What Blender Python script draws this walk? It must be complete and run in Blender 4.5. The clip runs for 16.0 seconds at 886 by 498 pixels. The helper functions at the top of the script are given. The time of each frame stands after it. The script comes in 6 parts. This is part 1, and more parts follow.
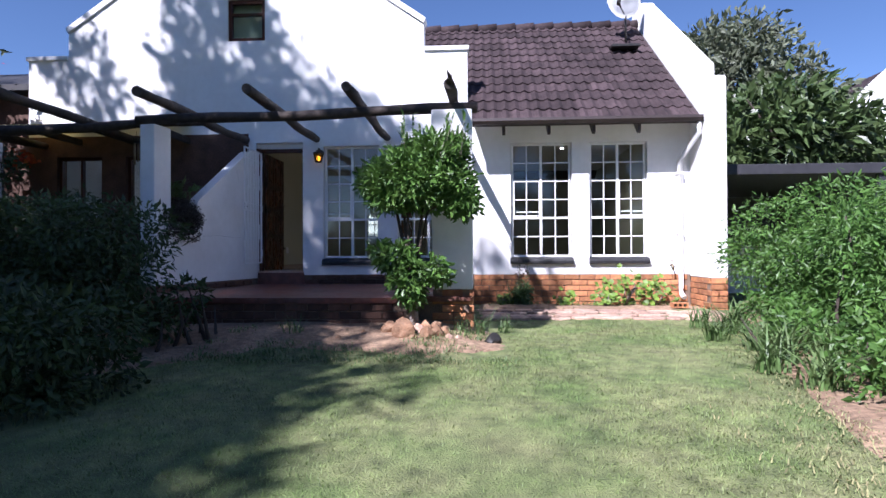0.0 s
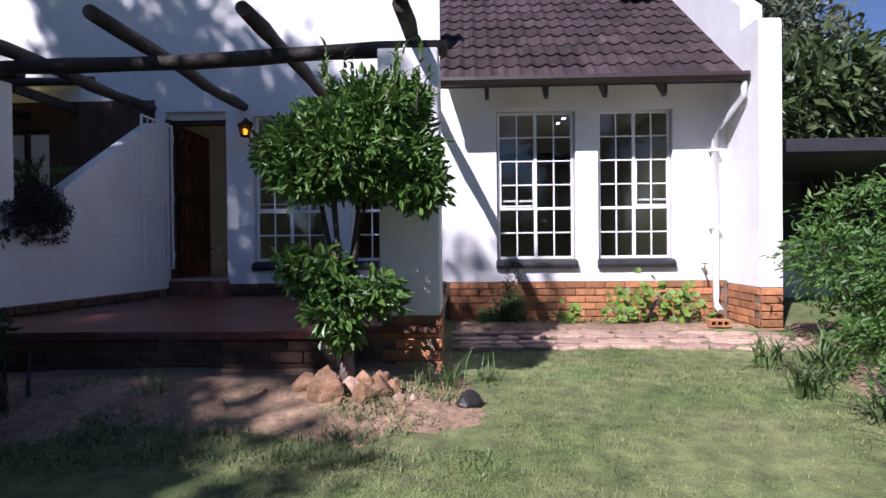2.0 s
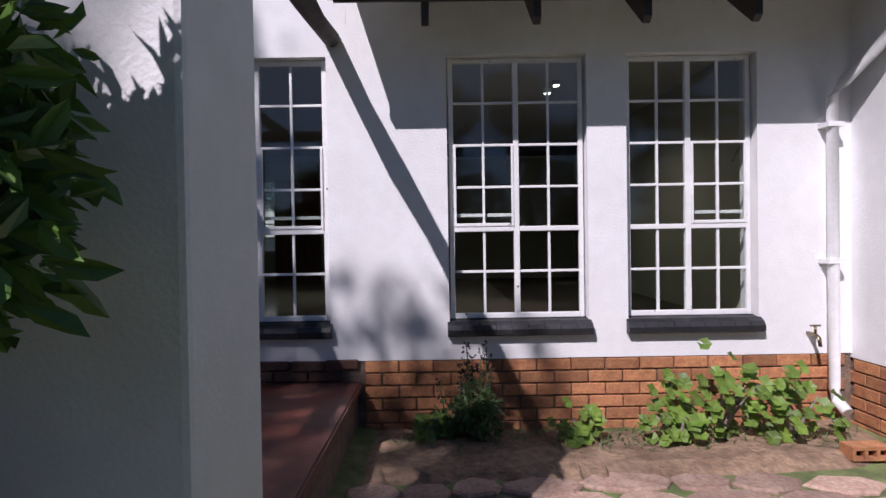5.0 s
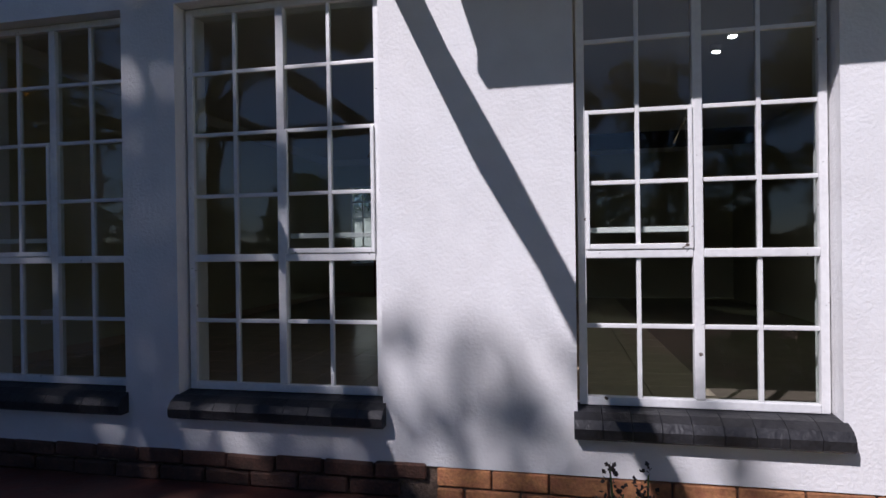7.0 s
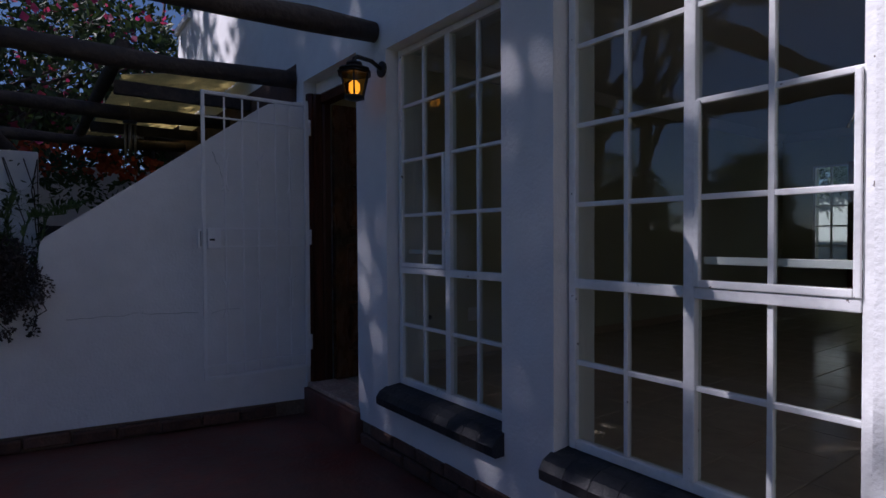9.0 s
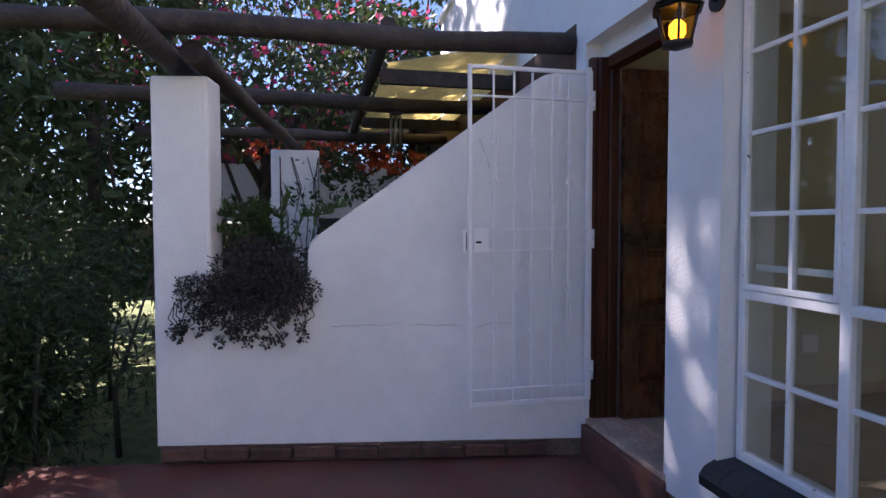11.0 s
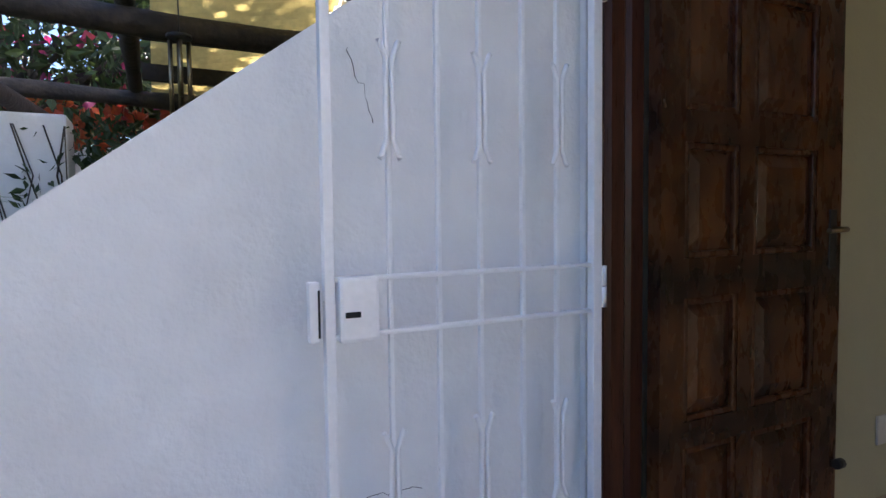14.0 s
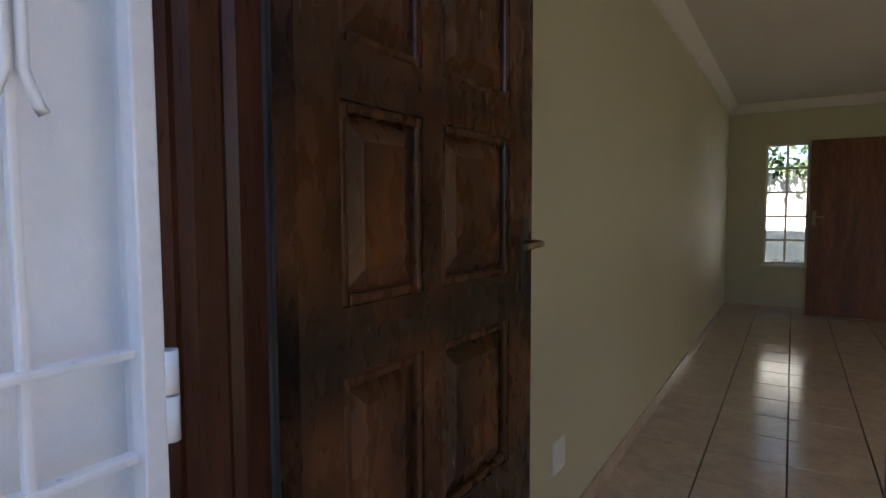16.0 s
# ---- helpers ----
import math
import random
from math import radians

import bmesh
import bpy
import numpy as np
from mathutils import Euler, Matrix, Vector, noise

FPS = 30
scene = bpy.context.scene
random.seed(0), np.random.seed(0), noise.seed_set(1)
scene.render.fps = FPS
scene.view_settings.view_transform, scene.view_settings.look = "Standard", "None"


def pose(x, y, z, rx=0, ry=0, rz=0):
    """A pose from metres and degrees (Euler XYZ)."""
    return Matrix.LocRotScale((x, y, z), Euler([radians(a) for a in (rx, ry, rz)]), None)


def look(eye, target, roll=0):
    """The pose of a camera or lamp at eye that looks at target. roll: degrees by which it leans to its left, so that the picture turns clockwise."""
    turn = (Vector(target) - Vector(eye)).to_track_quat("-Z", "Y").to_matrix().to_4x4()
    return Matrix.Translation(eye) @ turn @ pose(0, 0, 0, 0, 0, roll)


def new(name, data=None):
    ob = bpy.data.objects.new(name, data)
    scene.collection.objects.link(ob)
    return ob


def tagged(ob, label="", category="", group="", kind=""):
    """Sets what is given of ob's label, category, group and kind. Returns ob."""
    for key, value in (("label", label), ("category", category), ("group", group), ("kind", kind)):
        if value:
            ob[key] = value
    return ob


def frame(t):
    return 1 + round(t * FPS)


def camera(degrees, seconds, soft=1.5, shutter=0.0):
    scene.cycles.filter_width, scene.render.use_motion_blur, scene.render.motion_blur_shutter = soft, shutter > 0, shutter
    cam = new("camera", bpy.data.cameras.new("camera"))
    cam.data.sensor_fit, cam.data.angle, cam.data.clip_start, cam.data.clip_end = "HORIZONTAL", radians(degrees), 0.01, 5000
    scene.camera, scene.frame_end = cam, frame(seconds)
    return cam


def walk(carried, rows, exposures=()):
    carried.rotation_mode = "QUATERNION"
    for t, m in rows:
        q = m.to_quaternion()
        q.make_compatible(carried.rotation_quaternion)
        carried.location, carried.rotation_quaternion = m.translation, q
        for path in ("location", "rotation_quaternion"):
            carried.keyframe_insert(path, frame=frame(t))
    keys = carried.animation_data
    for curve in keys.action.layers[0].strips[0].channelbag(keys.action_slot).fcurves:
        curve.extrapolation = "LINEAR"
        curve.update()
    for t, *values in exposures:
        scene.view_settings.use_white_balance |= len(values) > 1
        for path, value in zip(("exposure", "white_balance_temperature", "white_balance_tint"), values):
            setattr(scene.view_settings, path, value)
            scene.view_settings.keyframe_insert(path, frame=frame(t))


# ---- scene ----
cam = camera(75.6, 16.0)
PATH = [
    (0, (0.22, -0.111, 1.005), (0.1, 1.885, 1.024), -0.3),
    (0.5, (0.237, 0.327, 1.032), (0.12, 2.323, 1.031), -0.4),
    (1, (0.263, 0.84, 1.079), (0.16, 2.838, 1.066), -0.5),
    (1.5, (0.315, 1.379, 1.11), (0.231, 3.377, 1.1), -0.6),
    (2, (0.351, 1.927, 1.149), (0.276, 3.926, 1.132), -0.6),
    (2.5, (0.395, 2.492, 1.198), (0.343, 4.491, 1.175), -0.6),
    (3, (0.420, 3.054, 1.232), (0.391, 5.054, 1.214), -0.7),
    (5.3, (0.717, 5.224, 1.517), (0.727, 7.224, 1.484), -0.9),
    (5.5, (0.729, 5.393, 1.530), (0.728, 7.393, 1.485), -0.9),
    (6, (0.749, 5.775, 1.542), (0.674, 7.773, 1.530), -0.9),
    (6.5, (0.729, 6.158, 1.572), (0.532, 8.148, 1.561), -0.9),
    (7, (0.685, 6.486, 1.602), (0.284, 8.445, 1.595), -0.8),
    (7.5, (0.618, 6.752, 1.648), (-0.052, 8.636, 1.633), -0.6),
    (8, (0.562, 6.955, 1.698), (-0.414, 8.702, 1.640), -0.6),
    (8.5, (0.510, 7.142, 1.718), (-0.808, 8.641, 1.675), -0.4),
    (9, (0.405, 7.245, 1.735), (-1.205, 8.430, 1.695), -0.3),
    (9.5, (0.25, 7.275, 1.750), (-1.527, 8.185, 1.707), -0.2),
    (10, (0.094, 7.317, 1.762), (-1.79, 7.985, 1.709), -0.2),
    (10.2, (0.015, 7.337, 1.769), (-1.899, 7.923, 1.713), -0.2),
    (12.5, (-1.333, 7.473, 1.888), (-3.299, 7.83, 1.799), -0.1),
    (13, (-1.628, 7.571, 1.896), (-3.56, 8.083, 1.808), -0.4),
    (13.5, (-1.912, 7.694, 1.904), (-3.786, 8.39, 1.815), -0.6),
    (14, (-2.145, 7.832, 1.909), (-3.929, 8.733, 1.806), -0.7),
    (14.5, (-2.322, 7.981, 1.919), (-3.976, 9.098, 1.800), -0.6),
    (15, (-2.464, 8.130, 1.931), (-3.966, 9.444, 1.788), -0.3),
    (15.5, (-2.563, 8.278, 1.940), (-3.853, 9.801, 1.788), 0.0),
    (16, (-2.628, 8.432, 1.942), (-3.67, 10.135, 1.808), -0.2),
]
walk(cam, [(t, look(eye, target, roll)) for t, eye, target, roll in PATH],
     exposures=[(0, 1.18, 5600, 24), (1.5, 0.78, 5750, 26), (3, 0.42, 5900, 28), (5.5, -0.12, 5950, 26), (7, -0.15, 5900, 23), (8, -0.22, 5800, 22), (9, -0.05, 5750, 26), (9.6, 0.75, 5900, 29), (10.2, 1.5, 6150, 31),
                (12.3, 2.55, 6450, 22), (13, 2.7, 6500, 20), (14, 2.72, 6550, 18), (15, 2.78, 6700, 18), (16, 2.98, 6800, 20)])

# ---- light: clear sky, high sun from behind and to the west ----
SUN = Vector((0.595, 1.0, -1.13)).normalized()
world = bpy.data.worlds.new("sky")
scene.world = world
world.use_nodes = True
wn = world.node_tree.nodes
sky = wn.new("ShaderNodeTexSky")
sky.sky_type = "NISHITA"
sky.sun_disc = False
sky.sun_elevation = math.asin(-SUN.z)
sky.sun_rotation = math.atan2(-SUN.x, -SUN.y)
sky.altitude = 1500
sky.dust_density = 0.1
sky.ozone_density = 4.0
wn["Background"].inputs["Strength"].default_value = 0.060
world.node_tree.links.new(sky.outputs[0], wn["Background"].inputs["Color"])
sun = new("sun", bpy.data.lights.new("sun", "SUN"))
sun.data.energy, sun.data.angle, sun.data.color = 5.0, radians(0.5), (1.0, 0.95, 0.88)
sun.matrix_world = look(-SUN * 30, (0, 0, 0))


# ---- materials ----
def material(name, color, rough=0.7, vary=0.25, scale=6.0, fine=0.15, bump=0.15, bump_scale=60.0, metal=0.0, tint=None,
             per="", stretch=(1, 1, 1), spec=0.5, through_light=0.0):
    """Colour varied at two scales, with fine relief; per: '' or 'object' or 'island' for a shade of each piece."""
    m = bpy.data.materials.new(name)
    m.use_nodes = True
    n, l = m.node_tree.nodes, m.node_tree.links
    b = n["Principled BSDF"]
    b.inputs["Metallic"].default_value = metal
    b.inputs["Specular IOR Level"].default_value = spec
    geo = n.new("ShaderNodeNewGeometry")
    mp = n.new("ShaderNodeMapping")
    mp.inputs["Scale"].default_value = stretch
    l.new(geo.outputs["Position"], mp.inputs["Vector"])

    def noise_at(s, detail=4.0):
        t = n.new("ShaderNodeTexNoise")
        t.inputs["Scale"].default_value, t.inputs["Detail"].default_value = s, detail
        l.new(mp.outputs[0], t.inputs["Vector"])
        return t.outputs["Fac"]

    def ramp(fac, lo, hi):
        r = n.new("ShaderNodeMapRange")
        r.inputs["From Min"].default_value, r.inputs["From Max"].default_value = 0.3, 0.7
        r.inputs["To Min"].default_value, r.inputs["To Max"].default_value = lo, hi
        l.new(fac, r.inputs["Value"])
        return r.outputs[0]

    def times(a, bval):
        q = n.new("ShaderNodeMath")
        q.operation = "MULTIPLY"
        l.new(a, q.inputs[0])
        l.new(bval, q.inputs[1])
        return q.outputs[0]

    big, small = noise_at(scale), noise_at(scale * 9, 6.0)
    value = times(ramp(big, 1 - vary, 1 + vary * 0.6), ramp(small, 1 - fine, 1 + fine))
    if per:
        source = n.new("ShaderNodeObjectInfo").outputs["Random"] if per == "object" else geo.outputs["Random Per Island"]
        r = n.new("ShaderNodeMapRange")
        r.inputs["To Min"].default_value, r.inputs["To Max"].default_value = 0.65, 1.3
        l.new(source, r.inputs["Value"])
        value = times(value, r.outputs[0])
    mix = n.new("ShaderNodeMix")
    mix.data_type = "RGBA"
    mix.inputs[6].default_value = (*color, 1)
    mix.inputs[7].default_value = (*(tint or color), 1)
    l.new(ramp(noise_at(scale * 2.3), 0, 1), mix.inputs[0])
    hsv = n.new("ShaderNodeHueSaturation")
    l.new(mix.outputs[2], hsv.inputs["Color"])
    l.new(value, hsv.inputs["Value"])
    l.new(hsv.outputs[0], b.inputs["Base Color"])
    l.new(ramp(small, max(rough - 0.08, 0.02), min(rough + 0.08, 1)), b.inputs["Roughness"])
    if bump:
        bn = n.new("ShaderNodeBump")
        bn.inputs["Strength"].default_value, bn.inputs["Distance"].default_value = bump, 0.02
        l.new(noise_at(bump_scale, 3.0), bn.inputs["Height"])
        l.new(bn.outputs[0], b.inputs["Normal"])
    if through_light:
        tr = n.new("ShaderNodeBsdfTranslucent")
        l.new(hsv.outputs[0], tr.inputs["Color"])
        mx = n.new("ShaderNodeMixShader")
        mx.inputs[0].default_value = through_light
        l.new(b.outputs[0], mx.inputs[1])
        l.new(tr.outputs[0], mx.inputs[2])
        l.new(mx.outputs[0], n["Material Output"].inputs["Surface"])
    return m


def glass_material(name="window_glass", tone=(0.86, 0.9, 0.88), rough=0.01):
    m = bpy.data.materials.new(name)
    m.use_nodes = True
    n, l = m.node_tree.nodes, m.node_tree.links
    facing = n.new("ShaderNodeLayerWeight")
    facing.inputs["Blend"].default_value = 0.5
    steep = n.new("ShaderNodeMath")
    steep.operation = "POWER"
    steep.inputs[1].default_value = 5.0
    f = n.new("ShaderNodeMapRange")
    f.inputs["To Min"].default_value = 0.045
    l.new(facing.outputs["Facing"], steep.inputs[0])
    l.new(steep.outputs[0], f.inputs["Value"])
    clear, gloss, mix = n.new("ShaderNodeBsdfTransparent"), n.new("ShaderNodeBsdfGlossy"), n.new("ShaderNodeMixShader")
    clear.inputs["Color"].default_value = (*tone, 1)
    gloss.inputs["Roughness"].default_value = rough
    bn, t = n.new("ShaderNodeBump"), n.new("ShaderNodeTexNoise")
    t.inputs["Scale"].default_value, bn.inputs["Strength"].default_value, bn.inputs["Distance"].default_value = 3.0, 0.012, 0.02
    l.new(t.outputs["Fac"], bn.inputs["Height"])
    l.new(bn.outputs[0], gloss.inputs["Normal"])
    l.new(f.outputs[0], mix.inputs[0])
    l.new(clear.outputs[0], mix.inputs[1])
    l.new(gloss.outputs[0], mix.inputs[2])
    l.new(mix.outputs[0], n["Material Output"].inputs["Surface"])
    return m


def glow_material(name, color, strength):
    m = bpy.data.materials.new(name)
    m.use_nodes = True
    b = m.node_tree.nodes["Principled BSDF"]
    b.inputs["Base Color"].default_value = (*color, 1)
    b.inputs["Emission Color"].default_value = (*color, 1)
    b.inputs["Emission Strength"].default_value = strength
    return m


PLASTER = material("white_plaster", (0.80, 0.80, 0.80), 0.85, 0.06, 1.2, 0.03, 0.2, 65.0, tint=(0.76, 0.75, 0.74))


def peeling(mat):
    """Chips of bare dark metal in a painted surface."""
    n, l = mat.node_tree.nodes, mat.node_tree.links
    b = n["Principled BSDF"]
    old = b.inputs["Base Color"].links[0].from_socket
    t = n.new("ShaderNodeTexNoise")
    t.inputs["Scale"].default_value, t.inputs["Detail"].default_value = 32.0, 5.0
    geo = n.new("ShaderNodeNewGeometry")
    l.new(geo.outputs["Position"], t.inputs["Vector"])
    r = n.new("ShaderNodeMapRange")
    r.inputs["From Min"].default_value, r.inputs["From Max"].default_value = 0.70, 0.72
    l.new(t.outputs["Fac"], r.inputs["Value"])
    mix = n.new("ShaderNodeMix")
    mix.data_type = "RGBA"
    l.new(r.outputs[0], mix.inputs[0])
    l.new(old, mix.inputs[6])
    mix.inputs[7].default_value = (0.10, 0.075, 0.06, 1)
    l.new(mix.outputs[2], b.inputs["Base Color"])
    return mat


WHITE = material("white_gloss_paint", (0.78, 0.78, 0.77), 0.35, 0.08, 5.0, 0.05, 0.06, 50.0)
WINDOW_WHITE = peeling(material("flaking_white_paint", (0.78, 0.78, 0.77), 0.4, 0.08, 5.0, 0.05, 0.12, 50.0))
GATE_WHITE = material("white_metal_paint", (0.82, 0.82, 0.83), 0.35, 0.04, 8.0, 0.03, 0.0, 80.0)
BLACK_SILL = material("black_painted_brick", (0.02, 0.02, 0.023), 0.5, 0.3, 9.0, 0.3, 0.25, 45.0)
BRICK = material("orange_face_brick", (0.48, 0.225, 0.09), 0.85, 0.22, 9.0, 0.2, 0.35, 70.0, tint=(0.36, 0.14, 0.07), per="object")
# brick darkened for the shade on the porch base; also the grimy wall-foot courses
DARK_BRICK = material("shaded_grimy_brick", (0.13, 0.062, 0.04), 0.9, 0.3, 9.0, 0.25, 0.35, 70.0, tint=(0.09, 0.05, 0.035), per="object")
MORTAR = material("mortar", (0.20, 0.14, 0.10), 0.95, 0.3, 8.0, 0.3, 0.4, 90.0)
TILE = material("brown_roof_tile", (0.042, 0.029, 0.031), 0.85, 0.3, 3.0, 0.25, 0.3, 60.0, tint=(0.060, 0.042, 0.044), per="object", spec=0.25)
FASCIA = material("dark_brown_paint", (0.035, 0.024, 0.022), 0.5, 0.25, 5.0, 0.2, 0.15)
POLE = material("creosoted_pole", (0.030, 0.022, 0.018), 0.75, 0.4, 4.0, 0.35, 0.5, 30.0, tint=(0.055, 0.040, 0.030), stretch=(1, 1, 1))
POLE_END = material("weathered_pole_end", (0.16, 0.10, 0.07), 0.9, 0.3, 10.0, 0.3, 0.4, 60.0)
RED_FLOOR = material("red_oxide_cement", (0.15, 0.036, 0.022), 0.48, 0.4, 1.4, 0.3, 0.12, 40.0, tint=(0.15, 0.075, 0.055))
DOOR_WOOD = material("stained_hardwood", (0.038, 0.013, 0.007), 0.28, 0.45, 2.4, 0.07, 0.015, 24.0, tint=(0.17, 0.055, 0.014), stretch=(1.3, 1.3, 0.55))
DOOR_EDGE = material("worn_orange_hardwood", (0.115, 0.038, 0.012), 0.28, 0.4, 3.0, 0.10, 0.015, 24.0, tint=(0.06, 0.02, 0.008), stretch=(1.3, 1.3, 0.6))


def weathered_bands(mat, heights):
    """Black rain stains with ragged edges across the rails of a door."""
    n, l = mat.node_tree.nodes, mat.node_tree.links
    b = n["Principled BSDF"]
    old = b.inputs["Base Color"].links[0].from_socket
    geo, cut, t = n.new("ShaderNodeNewGeometry"), n.new("ShaderNodeSeparateXYZ"), n.new("ShaderNodeTexNoise")
    t.inputs["Scale"].default_value, t.inputs["Detail"].default_value = 9.0, 4.0
    l.new(geo.outputs["Position"], cut.inputs[0])
    l.new(geo.outputs["Position"], t.inputs["Vector"])
    for z, half_width, amount in heights:
        ramp = n.new("ShaderNodeMapRange")
        off, away, ragged = n.new("ShaderNodeMath"), n.new("ShaderNodeMath"), n.new("ShaderNodeMath")
        off.operation, away.operation, ragged.operation = "SUBTRACT", "ABSOLUTE", "MULTIPLY_ADD"
        off.inputs[1].default_value = z
        l.new(cut.outputs["Z"], off.inputs[0])
        l.new(off.outputs[0], away.inputs[0])
        l.new(t.outputs["Fac"], ragged.inputs[0])
        ragged.inputs[1].default_value = -0.16
        l.new(away.outputs[0], ragged.inputs[2])
        ramp.inputs["From Min"].default_value, ramp.inputs["From Max"].default_value = -0.08, half_width - 0.04
        ramp.inputs["To Min"].default_value, ramp.inputs["To Max"].default_value = amount, 0.0
        l.new(ragged.outputs[0], ramp.inputs["Value"])
        mix = n.new("ShaderNodeMix")
        mix.data_type = "RGBA"
        l.new(ramp.outputs[0], mix.inputs[0])
        l.new(old, mix.inputs[6])
        mix.inputs[7].default_value = (0.010, 0.007, 0.005, 1)
        old = mix.outputs[2]
    l.new(old, b.inputs["Base Color"])
    return mat


weathered_bands(DOOR_WOOD, ((1.745, 0.09, 0.9), (1.33, 0.07, 0.7), (2.14, 0.05, 0.5)))
FRAME_WOOD = material("dark_hardwood_frame", (0.055, 0.017, 0.009), 0.34, 0.35, 3.0, 0.15, 0.02, 30.0, tint=(0.085, 0.027, 0.013), stretch=(7, 7, 0.7), spec=0.25)
STEEL = material("tarnished_brass", (0.30, 0.24, 0.15), 0.35, 0.2, 20.0, 0.2, 0.05, metal=1.0)
BLACK_METAL = material("black_cast_metal", (0.02, 0.018, 0.016), 0.45, 0.3, 20.0, 0.2, 0.1)
CREAM = material("cream_wall_paint", (0.55, 0.54, 0.40), 0.6, 0.05, 1.0, 0.03, 0.08, 60.0)
CEILING = material("white_ceiling_paint", (0.75, 0.74, 0.70), 0.8, 0.04, 1.0, 0.02, 0.05)
FLOOR_TILE = material("beige_ceramic_tile", (0.56, 0.46, 0.36), 0.17, 0.10, 7.0, 0.08, 0.02, 30.0, tint=(0.50, 0.40, 0.31))
GROUT = material("grey_brown_grout", (0.12, 0.09, 0.07), 0.9, 0.2, 9.0, 0.2, 0.2)
GLASS = glass_material()
BROWN_WALL = material("dark_brown_face_brick", (0.10, 0.055, 0.04), 0.9, 0.3, 5.0, 0.3, 0.4, 50.0)
SOIL = material("dry_garden_soil", (0.23, 0.145, 0.09), 0.95, 0.3, 2.0, 0.35, 0.9, 35.0, tint=(0.32, 0.22, 0.14))
LAWN = material("mown_kikuyu_lawn", (0.12, 0.17, 0.05), 0.95, 0.22, 0.9, 0.4, 0.9, 90.0, tint=(0.20, 0.21, 0.09))
BLADE = material("grass_blade", (0.16, 0.25, 0.07), 0.6, 0.25, 0.9, 0.2, 0, per="island", tint=(0.27, 0.30, 0.125), through_light=0.3)
STONE = material("pinkish_flagstone", (0.40, 0.25, 0.185), 0.9, 0.25, 5.0, 0.25, 0.5, 40.0, tint=(0.46, 0.33, 0.25), per="object")
ROCK = material("brown_field_rock", (0.25, 0.125, 0.065), 0.9, 0.3, 9.0, 0.25, 0.6, 30.0, tint=(0.32, 0.20, 0.12), per="object")
BARK = material("pale_bark", (0.25, 0.21, 0.18), 0.9, 0.35, 12.0, 0.3, 0.6, 50.0)
DARK_BARK = material("dark_bark", (0.06, 0.045, 0.035), 0.9, 0.35, 8.0, 0.3, 0.6, 40.0)
LEAF = material("glossy_shrub_leaf", (0.075, 0.165, 0.032), 0.42, 0.25, 3.0, 0.15, 0, per="island", tint=(0.11, 0.205, 0.04), through_light=0.22)
HEDGE_LEAF = material("fresh_hedge_leaf", (0.06, 0.15, 0.028), 0.5, 0.25, 2.5, 0.15, 0, per="island", tint=(0.11, 0.21, 0.04), through_light=0.3)
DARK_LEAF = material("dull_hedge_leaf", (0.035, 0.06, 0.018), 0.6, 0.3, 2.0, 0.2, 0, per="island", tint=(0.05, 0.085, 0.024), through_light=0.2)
GREY_LEAF = material("grey_green_leaf", (0.10, 0.125, 0.07), 0.6, 0.2, 0.8, 0.15, 0, per="island", tint=(0.14, 0.155, 0.10), through_light=0.2)
BIG_LEAF = material("broad_tree_leaf", (0.05, 0.09, 0.028), 0.4, 0.25, 1.0, 0.2, 0, per="island", tint=(0.09, 0.13, 0.045), through_light=0.2)
FERN_LEAF = material("strap_leaf", (0.08, 0.155, 0.04), 0.5, 0.25, 3.0, 0.15, 0, per="island", tint=(0.15, 0.21, 0.08), through_light=0.25)
LIME_LEAF = material("geranium_leaf", (0.12, 0.21, 0.03), 0.5, 0.2, 4.0, 0.15, 0, per="island", tint=(0.20, 0.30, 0.05), through_light=0.3)
DRY_GRASS = material("dry_grass", (0.30, 0.26, 0.13), 0.8, 0.25, 3.0, 0.2, 0, per="island", tint=(0.22, 0.23, 0.10))
DRY_LEAF = material("dark_creeper_leaf", (0.035, 0.030, 0.028), 0.7, 0.3, 5.0, 0.2, 0, per="island", tint=(0.06, 0.045, 0.035))
FLOWER = material("magenta_bract", (0.42, 0.035, 0.19), 0.6, 0.25, 4.0, 0.15, 0, per="island", tint=(0.45, 0.05, 0.06), through_light=0.4)
POLYCARB = material("yellowed_roof_sheet", (0.55, 0.44, 0.16), 0.5, 0.2, 2.0, 0.15, 0.1, through_light=0.6)
DARK_PANEL = material("dark_shed_steel", (0.030, 0.030, 0.035), 0.6, 0.2, 2.0, 0.15, 0.1)
DISH = material("white_dish_steel", (0.75, 0.75, 0.75), 0.4, 0.05, 6.0, 0.04, 0)
AMBER = glow_material("amber_bulb", (1.0, 0.56, 0.06), 1.6)
SPOT = glow_material("ceiling_spot", (1.0, 0.95, 0.85), 25.0)
AMBER_GLASS = glass_material("amber_glass", (0.85, 0.55, 0.16), 0.06)
HOLE = material("black_slot", (0.01, 0.01, 0.01), 0.8, 0.1, 9.0, 0.1, 0)


# ---- builders ----
def part(name, bm, mat, parent=None, label=""):
    me = bpy.data.meshes.new(name)
    bm.normal_update()
    bm.to_mesh(me)
    bm.free()
    me.materials.append(mat)
    ob = new(name, me)
    if parent:
        ob.parent = parent
        ob.matrix_parent_inverse = parent.matrix_basis.inverted()
    return tagged(ob, label)


